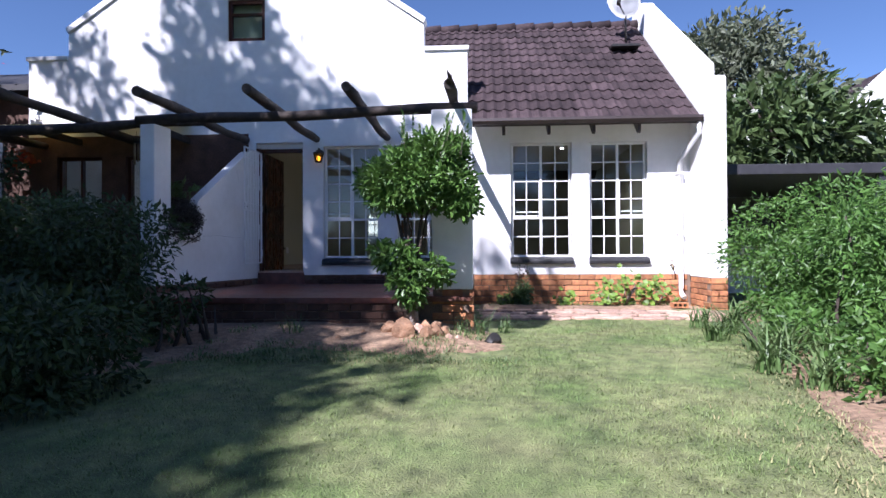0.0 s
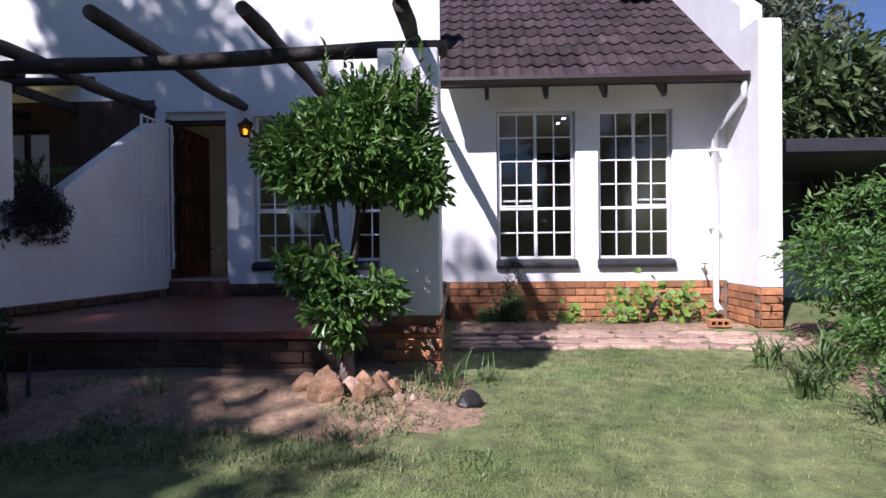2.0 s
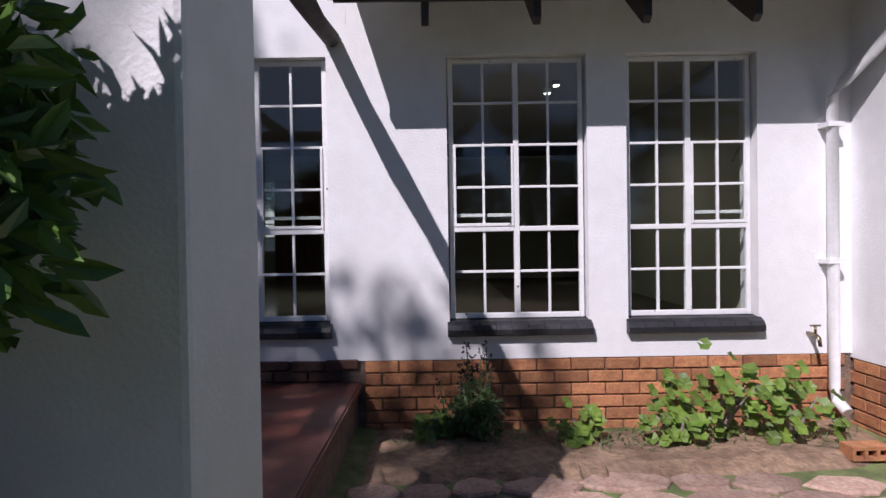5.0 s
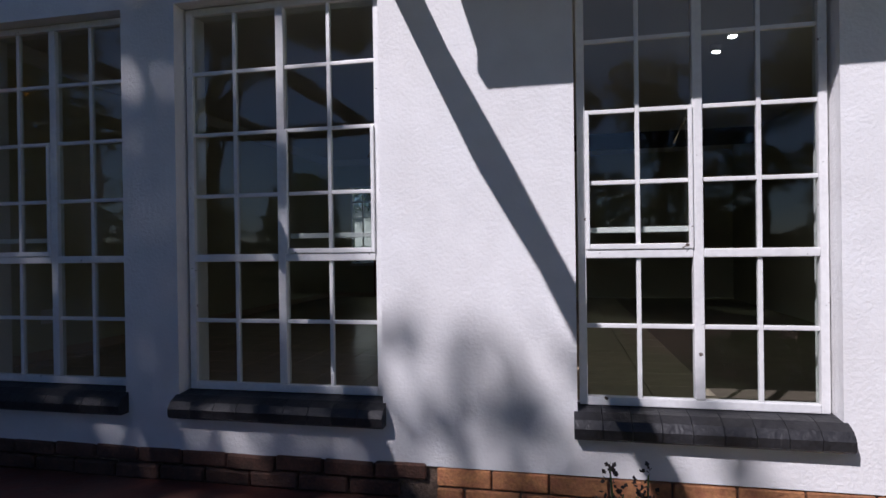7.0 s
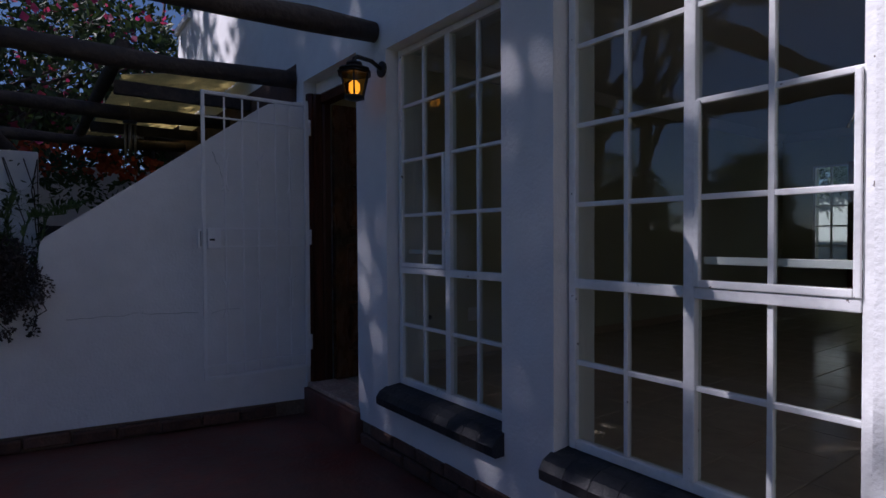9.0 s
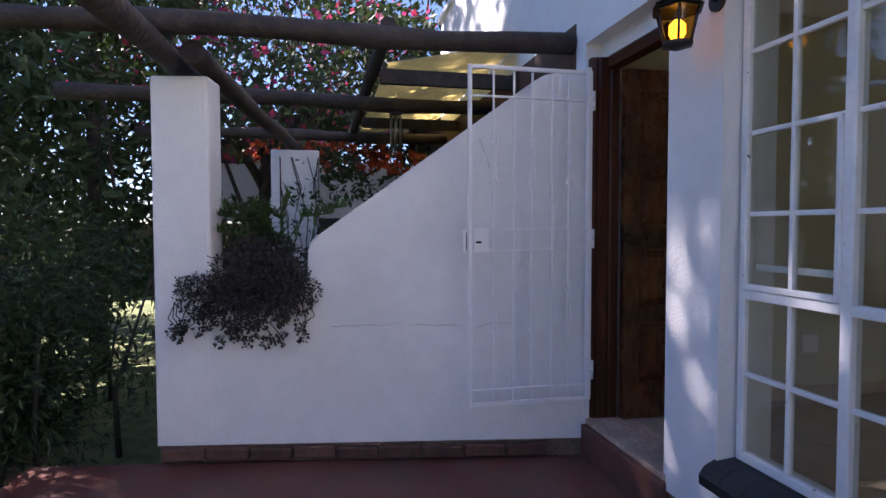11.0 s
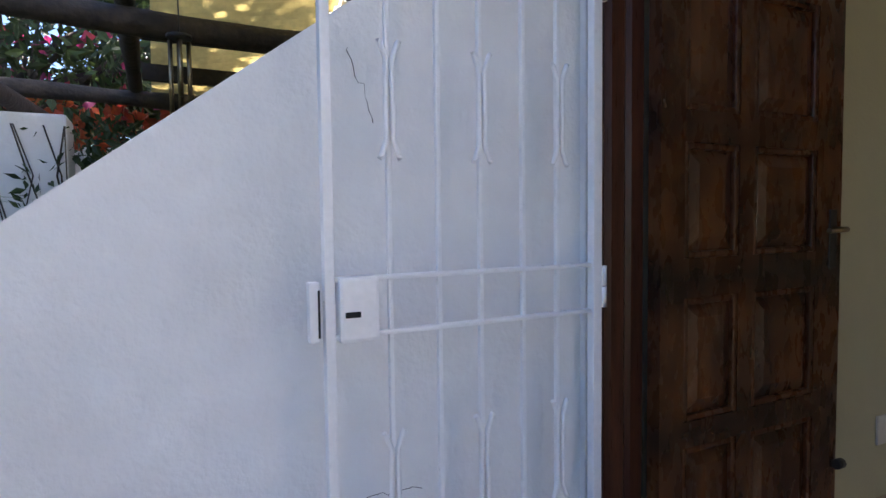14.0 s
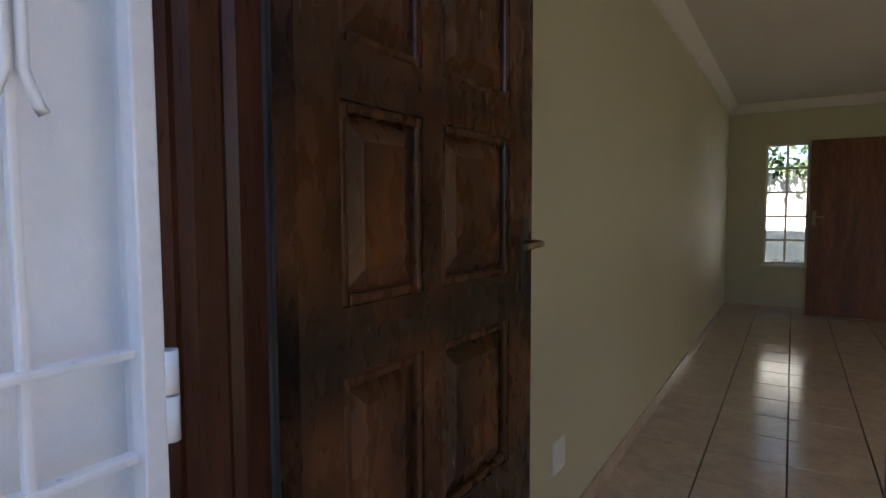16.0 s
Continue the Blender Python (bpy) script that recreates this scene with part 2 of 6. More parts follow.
def raw(name, verts, faces, mat, parent=None, label="", smooth=False):
    me = bpy.data.meshes.new(name)
    me.from_pydata([tuple(map(float, v)) for v in verts] if not isinstance(verts, np.ndarray) else verts.tolist(), [],
                   faces if not isinstance(faces, np.ndarray) else faces.tolist())
    me.materials.append(mat)
    if smooth:
        me.polygons.foreach_set("use_smooth", [True] * len(me.polygons))
    ob = new(name, me)
    if parent:
        ob.parent = parent
        ob.matrix_parent_inverse = parent.matrix_basis.inverted()
    return tagged(ob, label)


def thing(name, at, label, category="", group="", kind=""):
    ob = new(name)
    ob.empty_display_size = 0.1
    ob.matrix_basis = pose(*at)
    return tagged(ob, label, category, group, kind)


def box(bm, x0, x1, y0, y1, z0, z1, bevel=0.0, m=None):
    made = bmesh.ops.create_cube(bm, size=1.0)["verts"]
    bmesh.ops.transform(bm, matrix=Matrix.LocRotScale(((x0 + x1) / 2, (y0 + y1) / 2, (z0 + z1) / 2), None, (x1 - x0, y1 - y0, z1 - z0)), verts=made)
    if bevel:
        edges = list({e for v in made for e in v.link_edges})
        made = bmesh.ops.bevel(bm, geom=edges, offset=bevel, segments=2, affect="EDGES", profile=0.6)["verts"]
    if m:
        bmesh.ops.transform(bm, matrix=m, verts=[v for v in made if v.is_valid])
    return bm


def boxed(*a, **k):
    return box(bmesh.new(), *a, **k)


def tube(bm, pts, radii, n=10, caps=True, wobble=0.0):
    pts = [Vector(p) for p in pts]
    rings = []
    for i, p in enumerate(pts):
        d = (pts[min(i + 1, len(pts) - 1)] - pts[max(i - 1, 0)]).normalized()
        side = d.cross((0, 0, 1) if abs(d.z) < 0.9 else (1, 0, 0)).normalized()
        up = side.cross(d)
        r = radii[i] if isinstance(radii, (list, tuple)) else radii
        rings.append([bm.verts.new(p + (side * math.cos(a) + up * math.sin(a)) * r * (1 + wobble * random.uniform(-1, 1)))
                      for a in (2 * math.pi * k / n for k in range(n))])
    for a, b in zip(rings, rings[1:]):
        for k in range(n):
            f = bm.faces.new((a[k], a[(k + 1) % n], b[(k + 1) % n], b[k]))
            f.smooth = True
    if caps:
        bm.faces.new(rings[0])
        bm.faces.new(rings[-1][::-1])
    bmesh.ops.recalc_face_normals(bm, faces=bm.faces)
    return bm


def slab(bm, outline, axis, a, b):
    """A flat outline in the plane across the axis, from a to b along it. Outline points: (y, z), (x, z) or (x, y)."""
    def place(p, s):
        return {"x": (s, p[0], p[1]), "y": (p[0], s, p[1]), "z": (p[0], p[1], s)}[axis]
    lower, upper = [[bm.verts.new(place(p, s)) for p in outline] for s in (a, b)]
    bm.faces.new(lower)
    bm.faces.new(upper[::-1])
    k = len(outline)
    for i in range(k):
        bm.faces.new((lower[i], lower[(i + 1) % k], upper[(i + 1) % k], upper[i]))
    bmesh.ops.recalc_face_normals(bm, faces=bm.faces)
    return bm


def wall(bm, x0, x1, y0, y1, z0, z1, holes):
    """A wall along x with rectangular openings (x0, x1, z0, z1) through it, no faces inside."""
    xs = sorted({x0, x1, *(v for h in holes for v in h[:2])})
    zs = sorted({z0, z1, *(v for h in holes for v in h[2:])})
    keep = {}
    for i in range(len(xs) - 1):
        for j in range(len(zs) - 1):
            cx, cz = (xs[i] + xs[i + 1]) / 2, (zs[j] + zs[j + 1]) / 2
            keep[i, j] = not any(h[0] < cx < h[1] and h[2] < cz < h[3] for h in holes)
    vs = {}

    def v(i, j, y):
        if (i, j, y) not in vs:
            vs[i, j, y] = bm.verts.new((xs[i], y, zs[j]))
        return vs[i, j, y]
    for (i, j), on in keep.items():
        if not on:
            continue
        q = [(i, j), (i + 1, j), (i + 1, j + 1), (i, j + 1)]
        bm.faces.new([v(*p, y0) for p in q])
        bm.faces.new([v(*p, y1) for p in q[::-1]])
        for (di, dj), (p, r) in (((0, -1), (q[0], q[1])), ((1, 0), (q[1], q[2])), ((0, 1), (q[2], q[3])), ((-1, 0), (q[3], q[0]))):
            if not keep.get((i + di, j + dj)):
                bm.faces.new((v(*r, y0), v(*p, y0), v(*p, y1), v(*r, y1)))
    bmesh.ops.recalc_face_normals(bm, faces=bm.faces)
    return bm


def leaves(name, blobs, count, size, mat, parent=None, label="", droop=0.25, seed=1, shell=0.5, wide=0.42, oval=False):
    """Many small folded leaves in uneven clumps round the blobs (x, y, z, rx, ry, rz)."""
    rng = np.random.default_rng(seed)
    weights = np.array([b[3] * b[4] * b[5] for b in blobs]) ** 0.75
    pick = rng.choice(len(blobs), count, p=weights / weights.sum())
    b = np.array(blobs)[pick]
    d = rng.normal(size=(count, 3))
    d /= np.linalg.norm(d, axis=1, keepdims=True)
    lump = 1 + 0.16 * np.sin(5 * d[:, :1] + 3 * b[:, :1]) * np.sin(6 * d[:, 2:] + 1.3) + 0.10 * np.sin(11 * d[:, 1:2] + 2)
    r = (shell + (1 - shell) * rng.random((count, 1)) ** 0.5) * lump
    c = b[:, :3] + d * b[:, 3:] * r
    along = d + rng.normal(scale=0.75, size=(count, 3)) + np.array([0, 0, -droop])
    along /= np.linalg.norm(along, axis=1, keepdims=True)
    side = np.cross(along, rng.normal(size=(count, 3)))
    side /= np.linalg.norm(side, axis=1, keepdims=True)
    lift = np.cross(along, side)
    s = size * (0.6 + 0.8 * rng.random((count, 1)))
    verts = np.stack([c, c + along * s * 0.45 + side * s * wide * 0.5 + lift * s * 0.06, c + along * s, c + along * s * 0.45 - side * s * wide * 0.5 + lift * s * 0.06], 1)
    k = len(verts)
    if oval:
        mid, w, fold = c + along * s * 0.5, side * s * wide * 0.5, lift * s * 0.07
        near_end, far_end = along * s * 0.22, along * s * 0.2
        curl = lift * s * -0.10
        verts = np.stack([c, mid - near_end + w * 0.95 + fold, mid + far_end + w * 0.8 + fold, c + along * s + curl, mid + far_end - w * 0.8 + fold, mid - near_end - w * 0.95 + fold], 1)
        faces = (np.arange(k)[:, None, None] * 6 + np.array([[[0, 1, 2, 3], [0, 3, 4, 5]]])).reshape(-1, 4)
        return raw(name, verts.reshape(-1, 3), faces, mat, parent, label)
    faces = (np.arange(k)[:, None] * 4 + np.array([[0, 1, 2, 3]]))
    return raw(name, verts.reshape(-1, 3), faces, mat, parent, label)


def blades(name, places, mat, parent=None, label="", length=0.4, width=0.02, lean=0.7, seed=1, per=1, spread=0.0, joints=3):
    """Arching strap blades out of each place (x, y, z)."""
    rng = np.random.default_rng(seed)
    p = np.repeat(np.array(places, float), per, 0)
    k = len(p)
    p[:, :2] += rng.normal(scale=spread, size=(k, 2)) if spread else 0
    a = rng.random(k) * 2 * np.pi
    out = np.stack([np.cos(a), np.sin(a), 0 * a], 1)
    side = np.stack([-np.sin(a), np.cos(a), 0 * a], 1)
    ln = (length * (0.5 + 0.7 * rng.random(k)))[:, None]
    le = (lean * (0.3 + rng.random(k)))[:, None]
    rows = []
    for j in range(joints + 1):
        u = j / joints
        c = p + out * ln * le * u * u + np.array([0, 0, 1]) * ln * (u - 0.45 * le * u * u * u)
        w = width * (1 - u) ** 0.6 * 0.5 + 0.0006
        rows += [c - side * w, c + side * w]
    verts = np.stack(rows, 1)
    q = np.array([[2 * j, 2 * j + 1, 2 * j + 3, 2 * j + 2] for j in range(joints)])
    faces = (np.arange(k)[:, None, None] * (2 * joints + 2) + q[None]).reshape(-1, 4)
    return raw(name, verts.reshape(-1, 3), faces, mat, parent, label)


def ground_z(x, y):
    rise = min(max((y + 0.5) / 6.5, 0), 1)
    z = -0.05 + 0.20 * rise
    if y > 6.8:
        z += 0.06 * min((y - 6.8) / 1.0, 1)
    if x < 0.4 and y > 4.7:
        u, v = min((y - 4.7) / 0.9, 1), min((0.4 - x) / 0.9, 1)
        z += 0.13 * u * u * (3 - 2 * u) * v * v * (3 - 2 * v)
    return z + 0.018 * noise.noise((x * 0.9, y * 0.9, 0))


# ---- setting: ground ----
def build_ground():
    xs = sorted({-300, -120, -60, -30, -18, *np.arange(-12, 12.01, 0.3).round(3).tolist(), 18, 30, 60, 120, 300})
    ys = sorted({-300, -120, -60, -30, -15, *np.arange(-6, 9.61, 0.3).round(3).tolist(), 15, 30, 60, 120, 300})
    verts = [(x, y, ground_z(x, y)) for y in ys for x in xs]
    k = len(xs)
    faces = [(j * k + i, j * k + i + 1, (j + 1) * k + i + 1, (j + 1) * k + i) for j in range(len(ys) - 1) for i in range(k - 1)]
    ob = raw("ground", verts, faces, LAWN, smooth=True)
    return tagged(ob, "mown green lawn with dry patches in front of the house", "lawn", kind="structure")


def build_soil():
    """Bare earth beds: round the little tree, along the house, under the shrubs at the side."""
    beds = (("soil_bed", [(-4.8, 5.6), (-4.6, 3.6), (-2.8, 3.9), (-1.7, 4.9), (-1.0, 4.85), (-0.2, 4.8), (0.5, 5.1), (0.55, 5.7), (0.35, 6.3), (0.35, 7.3), (-0.2, 6.6), (-0.6, 6.1), (-2.2, 6.1)], 0.012,
             "reddish bare soil bed at the foot of the porch"),
            ("soil_bed", [(0.2, 7.9), (1.6, 7.85), (3.0, 8.0), (3.45, 8.2), (3.45, 8.8), (0.2, 8.8)], 0.035, "reddish soil bed along the brick plinth"),
            ("soil_bed", [(3.4, 7.2), (3.1, 6.4), (2.72, 5.2), (2.32, 3.8), (2.08, 2.9), (1.85, 2.2), (1.75, 1.0), (1.8, -1.0), (7.0, -1.0), (7.5, 8.5), (3.9, 8.5)], 0.03,
             "reddish soil bed under the side hedge"))
    for name, outline, up, label in beds:
        bm = bmesh.new()
        f = bm.faces.new([bm.verts.new((x, y, 0)) for x, y in outline])
        bmesh.ops.subdivide_edges(bm, edges=bm.edges[:], cuts=4)
        bmesh.ops.triangulate(bm, faces=bm.faces[:])
        for _ in range(5):
            bmesh.ops.subdivide_edges(bm, edges=[e for e in bm.edges if e.calc_length() > 0.25], cuts=1)
            bmesh.ops.triangulate(bm, faces=bm.faces[:])
        for v in bm.verts:
            edge = v.is_boundary
            v.co.z = ground_z(v.co.x, v.co.y) + (-0.02 if edge else up + 0.015 * noise.noise(v.co * 3))
            if edge:
                v.co.x += 0.09 * noise.noise((v.co.x * 3, v.co.y * 3, 4))
                v.co.y += 0.09 * noise.noise((v.co.x * 3, v.co.y * 3, 9))
        tagged(part(name, bm, SOIL), label, "soil bed", kind="structure")


build_ground()
build_soil()

# ---- setting: the house ----
FACE, BACK = 8.80, 9.03
HEAD = 2.73
OPENINGS = ((-2.21, -1.31), (-1.03, -0.058), (0.745, 1.685), (1.95, 2.83))
DOORWAY = (-3.30, -2.54)
holes = [(a, b, 0.93, HEAD) for a, b in OPENINGS] + [(*DOORWAY, 0.4, 2.72), (-6.62, -5.85, 1.55, 2.62), (-5.45, -4.75, 1.55, 2.62)]


def build_front():
    bm = wall(bmesh.new(), -3.42, 3.46, FACE, BACK, 0.69, 2.95, [h for h in holes if h[2] > 0.5 and h[0] > -3.4] + [(*DOORWAY, 0.69, 2.80)])
    box(bm, *DOORWAY, 8.89, BACK, 2.715, 2.80)
    box(bm, -3.40, -3.252, 8.788, 8.812, 0.757, 2.66, 0.004)
    tagged(part("wall_front", bm, PLASTER), "white textured plaster front wall with tall windows", "wall", kind="structure")
    bm = wall(bmesh.new(), -7.1, -3.42, FACE, BACK, 0.69, 2.95, [h for h in holes if h[0] < -3.4])
    tagged(part("wall_front_west", bm, BROWN_WALL), "dark brown brick wall under the lean-to roof", "wall", kind="structure")
    # upper gable with stepped shoulders and a small window hole
    left = [(-7.1, 2.95), (-3.76, 2.95), (-3.76, 5.11), (-3.76, 6.35), (-3.85, 6.38), (-6.42, 4.62), (-6.42, 4.22), (-7.1, 4.20)]
    right = [(-3.15, 2.95), (0.08, 2.95), (0.08, 4.20), (-0.60, 4.22), (-0.60, 4.62), (-3.05, 6.38), (-3.15, 6.40)]
    bm = bmesh.new()
    slab(bm, left, "y", FACE, BACK)
    slab(bm, right, "y", FACE, BACK)
    slab(bm, [(-3.76, 2.95), (-3.15, 2.95), (-3.15, 4.44), (-3.76, 4.44)], "y", FACE, BACK)
    slab(bm, [(-3.76, 5.11), (-3.15, 5.11), (-3.15, 6.40), (-3.76, 6.40)], "y", FACE, BACK)
    bmesh.ops.remove_doubles(bm, verts=bm.verts, dist=0.0005)
    gable = tagged(part("wall_gable", bm, PLASTER), "white plaster gable with stepped shoulders", "wall", kind="structure")
    # moulded capping along the shoulders
    for a, b, z in ((-7.13, -6.42, 4.20), (-0.60, 0.11, 4.20)):
        part("coping", boxed(a, b, FACE - 0.035, BACK + 0.03, z, z + 0.07, 0.012), PLASTER, gable)
    for s, x0 in ((1, -6.42), (-1, -0.60)):
        part("coping", slab(bmesh.new(), [(x0, 4.64), (x0 + s * 2.62, 6.42), (x0 + s * 2.58, 6.50), (x0 - s * 0.03, 4.72)], "y", FACE - 0.035, BACK + 0.03), PLASTER, gable)
    # main roof behind the gable
    bm = bmesh.new()
    slab(bm, [(-6.4, 4.1), (-3.45, 6.1), (-0.62, 4.2), (-0.62, 3.9), (-6.4, 3.9)], "y", BACK + 0.01, 14.0)
    tagged(part("roof_main", bm, TILE), "dark roof behind the gable", "roof", kind="structure")


build_front()


def gable_window():
    t = thing("window_5", (-3.45, FACE, 4.44), "small brown wooden gable window with two panes", "window", kind="structure")
    bm = bmesh.new()
    for a in ((-3.76, -3.70, 4.44, 5.11), (-3.21, -3.15, 4.44, 5.11), (-3.70, -3.21, 4.44, 4.50), (-3.70, -3.21, 5.05, 5.11), (-3.70, -3.21, 4.86, 4.90)):
        box(bm, a[0], a[1], 8.83, 8.90, a[2], a[3], 0.006)
    part("window_frame", bm, FRAME_WOOD, t)
    part("pane", boxed(-3.70, -3.21, 8.868, 8.872, 4.50, 4.86), GLASS, t)
    part("pane", boxed(-3.70, -3.21, 8.868, 8.872, 4.90, 5.05), GLASS, t)
    part("curtain", boxed(-3.74, -3.17, 8.98, 9.0, 4.46, 5.09), CREAM, t, "pale curtain behind the glass")


gable_window()

ZS = (0.985, 1.275, 1.565, 1.852, 2.138, 2.424, 2.705)


def steel_window(number, x0, x1, sash_left):
    """Cottage-pane steel window: four columns, two rows below and four above the transom, black brick sill."""
    w = thing(f"window_{number}", ((x0 + x1) / 2, FACE, 0.93),
              "tall white steel cottage-pane window with a black sill, peeling paint", "window", "front windows", "structure")
    a, b, lo, hi = x0 + 0.012, x1 - 0.012, 0.955, HEAD - 0.004
    y0, y1 = 8.868, 8.905
    bm = bmesh.new()
    for q in ((a, a + 0.032, lo, hi), (b - 0.032, b, lo, hi), (a + 0.032, b - 0.032, lo, lo + 0.035), (a + 0.032, b - 0.032, hi - 0.032, hi)):
        box(bm, q[0], q[1], y0, y1, q[2], q[3], 0.005)
    part("window_frame", bm, WINDOW_WHITE, w)
    xm = (a + b) / 2
    part("mullion", boxed(xm - 0.019, xm + 0.019, y0 - 0.003, y1 + 0.003, lo + 0.035, hi - 0.032, 0.005), WINDOW_WHITE, w)
    for q in ((a + 0.032, xm - 0.019), (xm + 0.019, b - 0.032)):
        part("transom", boxed(*q, y0 - 0.006, y1, ZS[2] - 0.017, ZS[2] + 0.017, 0.005), WINDOW_WHITE, w)
    cols = [(a + 0.032, xm - 0.019), (xm + 0.019, b - 0.032)]
    for c0, c1 in cols:
        mid = (c0 + c1) / 2
        for z0, z1 in ((lo + 0.035, ZS[2] - 0.017), (ZS[2] + 0.017, hi - 0.032)):
            part("glazing_bar", boxed(mid - 0.0085, mid + 0.0085, y0 + 0.006, y1 - 0.008, z0, z1, 0.003), WINDOW_WHITE, w)
        for z in (ZS[1], ZS[3], ZS[4], ZS[5]):
            for p, q in ((c0, mid - 0.0085), (mid + 0.0085, c1)):
                part("glazing_bar", boxed(p, q, y0 + 0.006, y1 - 0.008, z - 0.0085, z + 0.0085, 0.003), WINDOW_WHITE, w)
        edges = [lo + 0.035, ZS[1], ZS[2], ZS[3], ZS[4], ZS[5], hi - 0.032]
        for p, q in ((c0, mid), (mid, c1)):
            for z0, z1 in zip(edges, edges[1:]):
                g = part("pane", boxed(p + 0.002, q - 0.002, 8.8845, 8.8875, z0 + 0.002, z1 - 0.002), GLASS, w)
                g.visible_shadow = False
    # opening sash, a little proud, with its stay and peg
    c0, c1 = cols[0] if sash_left else cols[1]
    s = part("sash", boxed(c0, c0 + 0.016, y0 - 0.012, y0 + 0.004, ZS[2] + 0.018, ZS[4], 0.004), WINDOW_WHITE, w)
    part("stile", boxed(c1 - 0.016, c1, y0 - 0.012, y0 + 0.004, ZS[2] + 0.018, ZS[4], 0.004), WINDOW_WHITE, s)
    part("rail", boxed(c0 + 0.016, c1 - 0.016, y0 - 0.012, y0 + 0.004, ZS[2] + 0.018, ZS[2] + 0.040, 0.004), WINDOW_WHITE, s)
    part("stay", boxed(c0 + 0.002, c1 - 0.002, y1 + 0.004, y1 + 0.016, ZS[2] + 0.085, ZS[2] + 0.108, 0.003), WINDOW_WHITE, s, "white inner stay bar")
    bm = tube(bmesh.new(), [(c1 - 0.012, y1 + 0.01, ZS[4] - 0.03), (c1 - 0.02, y1 + 0.03, ZS[4] - 0.05), (c1 - 0.055, y1 + 0.035, ZS[4] - 0.13)], 0.006, 6)
    part("latch", bm, STEEL, s, "small brass window latch")
    # sill of bull-nosed bricks under paint
    n = 9
    wid = (x1 - x0 + 0.03) / n
    for k in range(n):
        p = x0 - 0.015 + k * wid
        bm = slab(bmesh.new(), [(8.90, 0.955), (8.80, 0.945), (8.757, 0.925), (8.735, 0.895), (8.737, 0.86), (8.75, 0.85), (8.90, 0.85)], "x", p + 0.0012, p + wid - 0.0012)
        part("sill_brick", bm, BLACK_SILL, w, "black painted bull-nosed sill brick")
    return w


for i, (a, b) in enumerate(OPENINGS):
    steel_window(i + 1, a, b, i in (0, 2))


def side_window(number, x0, x1):
    w = thing(f"window_{number}", ((x0 + x1) / 2, FACE, 1.55), "small dark window under the lean-to roof", "window", kind="structure")
    bm = bmesh.new()
    for q in ((x0, x0 + 0.05, 1.55, 2.62), (x1 - 0.05, x1, 1.55, 2.62), (x0 + 0.05, x1 - 0.05, 1.55, 1.6), (x0 + 0.05, x1 - 0.05, 2.57, 2.62), ((x0 + x1) / 2 - 0.02, (x0 + x1) / 2 + 0.02, 1.6, 2.57)):
        box(bm, q[0], q[1], 8.86, 8.92, q[2], q[3])
    part("window_frame", bm, FRAME_WOOD, w)
    part("pane", boxed(x0 + 0.05, x1 - 0.05, 8.888, 8.892, 1.6, 2.57), GLASS, w)


side_window(6, -6.62, -5.85)
side_window(7, -5.45, -4.75)


# parapet wall at the end of the roof
def build_parapet():
    outline = [(8.07, 0.66), (8.07, 3.46), (8.10, 3.50), (8.46, 3.50), (8.46, 3.78), (11.35, 5.95), (11.6, 6.06), (11.85, 5.95), (15.2, 3.4), (15.2, 0.66)]
    bm = slab(bmesh.new(), outline, "x", 3.46, 3.70)
    tagged(part("wall_parapet", bm, PLASTER), "white plaster parapet wall at the end of the roof", "wall", kind="structure")


build_parapet()

# plinth cores, one behind each run of bricks
tagged(part("plinth", boxed(0.17, 3.46, 8.815, 9.0, 0.0, 0.688), MORTAR), "orange face-brick plinth with dark joints under the white wall", "plinth", kind="structure")
tagged(part("plinth_end", boxed(3.475, 3.70, 8.075, 9.2, 0.0, 0.655), MORTAR), "orange face-brick plinth under the parapet wall", "plinth", kind="structure")
tagged(part("foundation", boxed(-7.1, 0.17, 8.815, 9.03, -0.1, 0.688), MORTAR), "brick foundation course behind the porch", "plinth", kind="structure")


# ---- setting: roof over the front room ----
EAVE_Y, EAVE_Z, RIDGE_Y, RIDGE_Z = 8.31, 3.01, 11.6, 5.62
ROOF_X0, ROOF_X1 = -0.9, 3.46
rise = math.atan2(RIDGE_Z - EAVE_Z, RIDGE_Y - EAVE_Y)


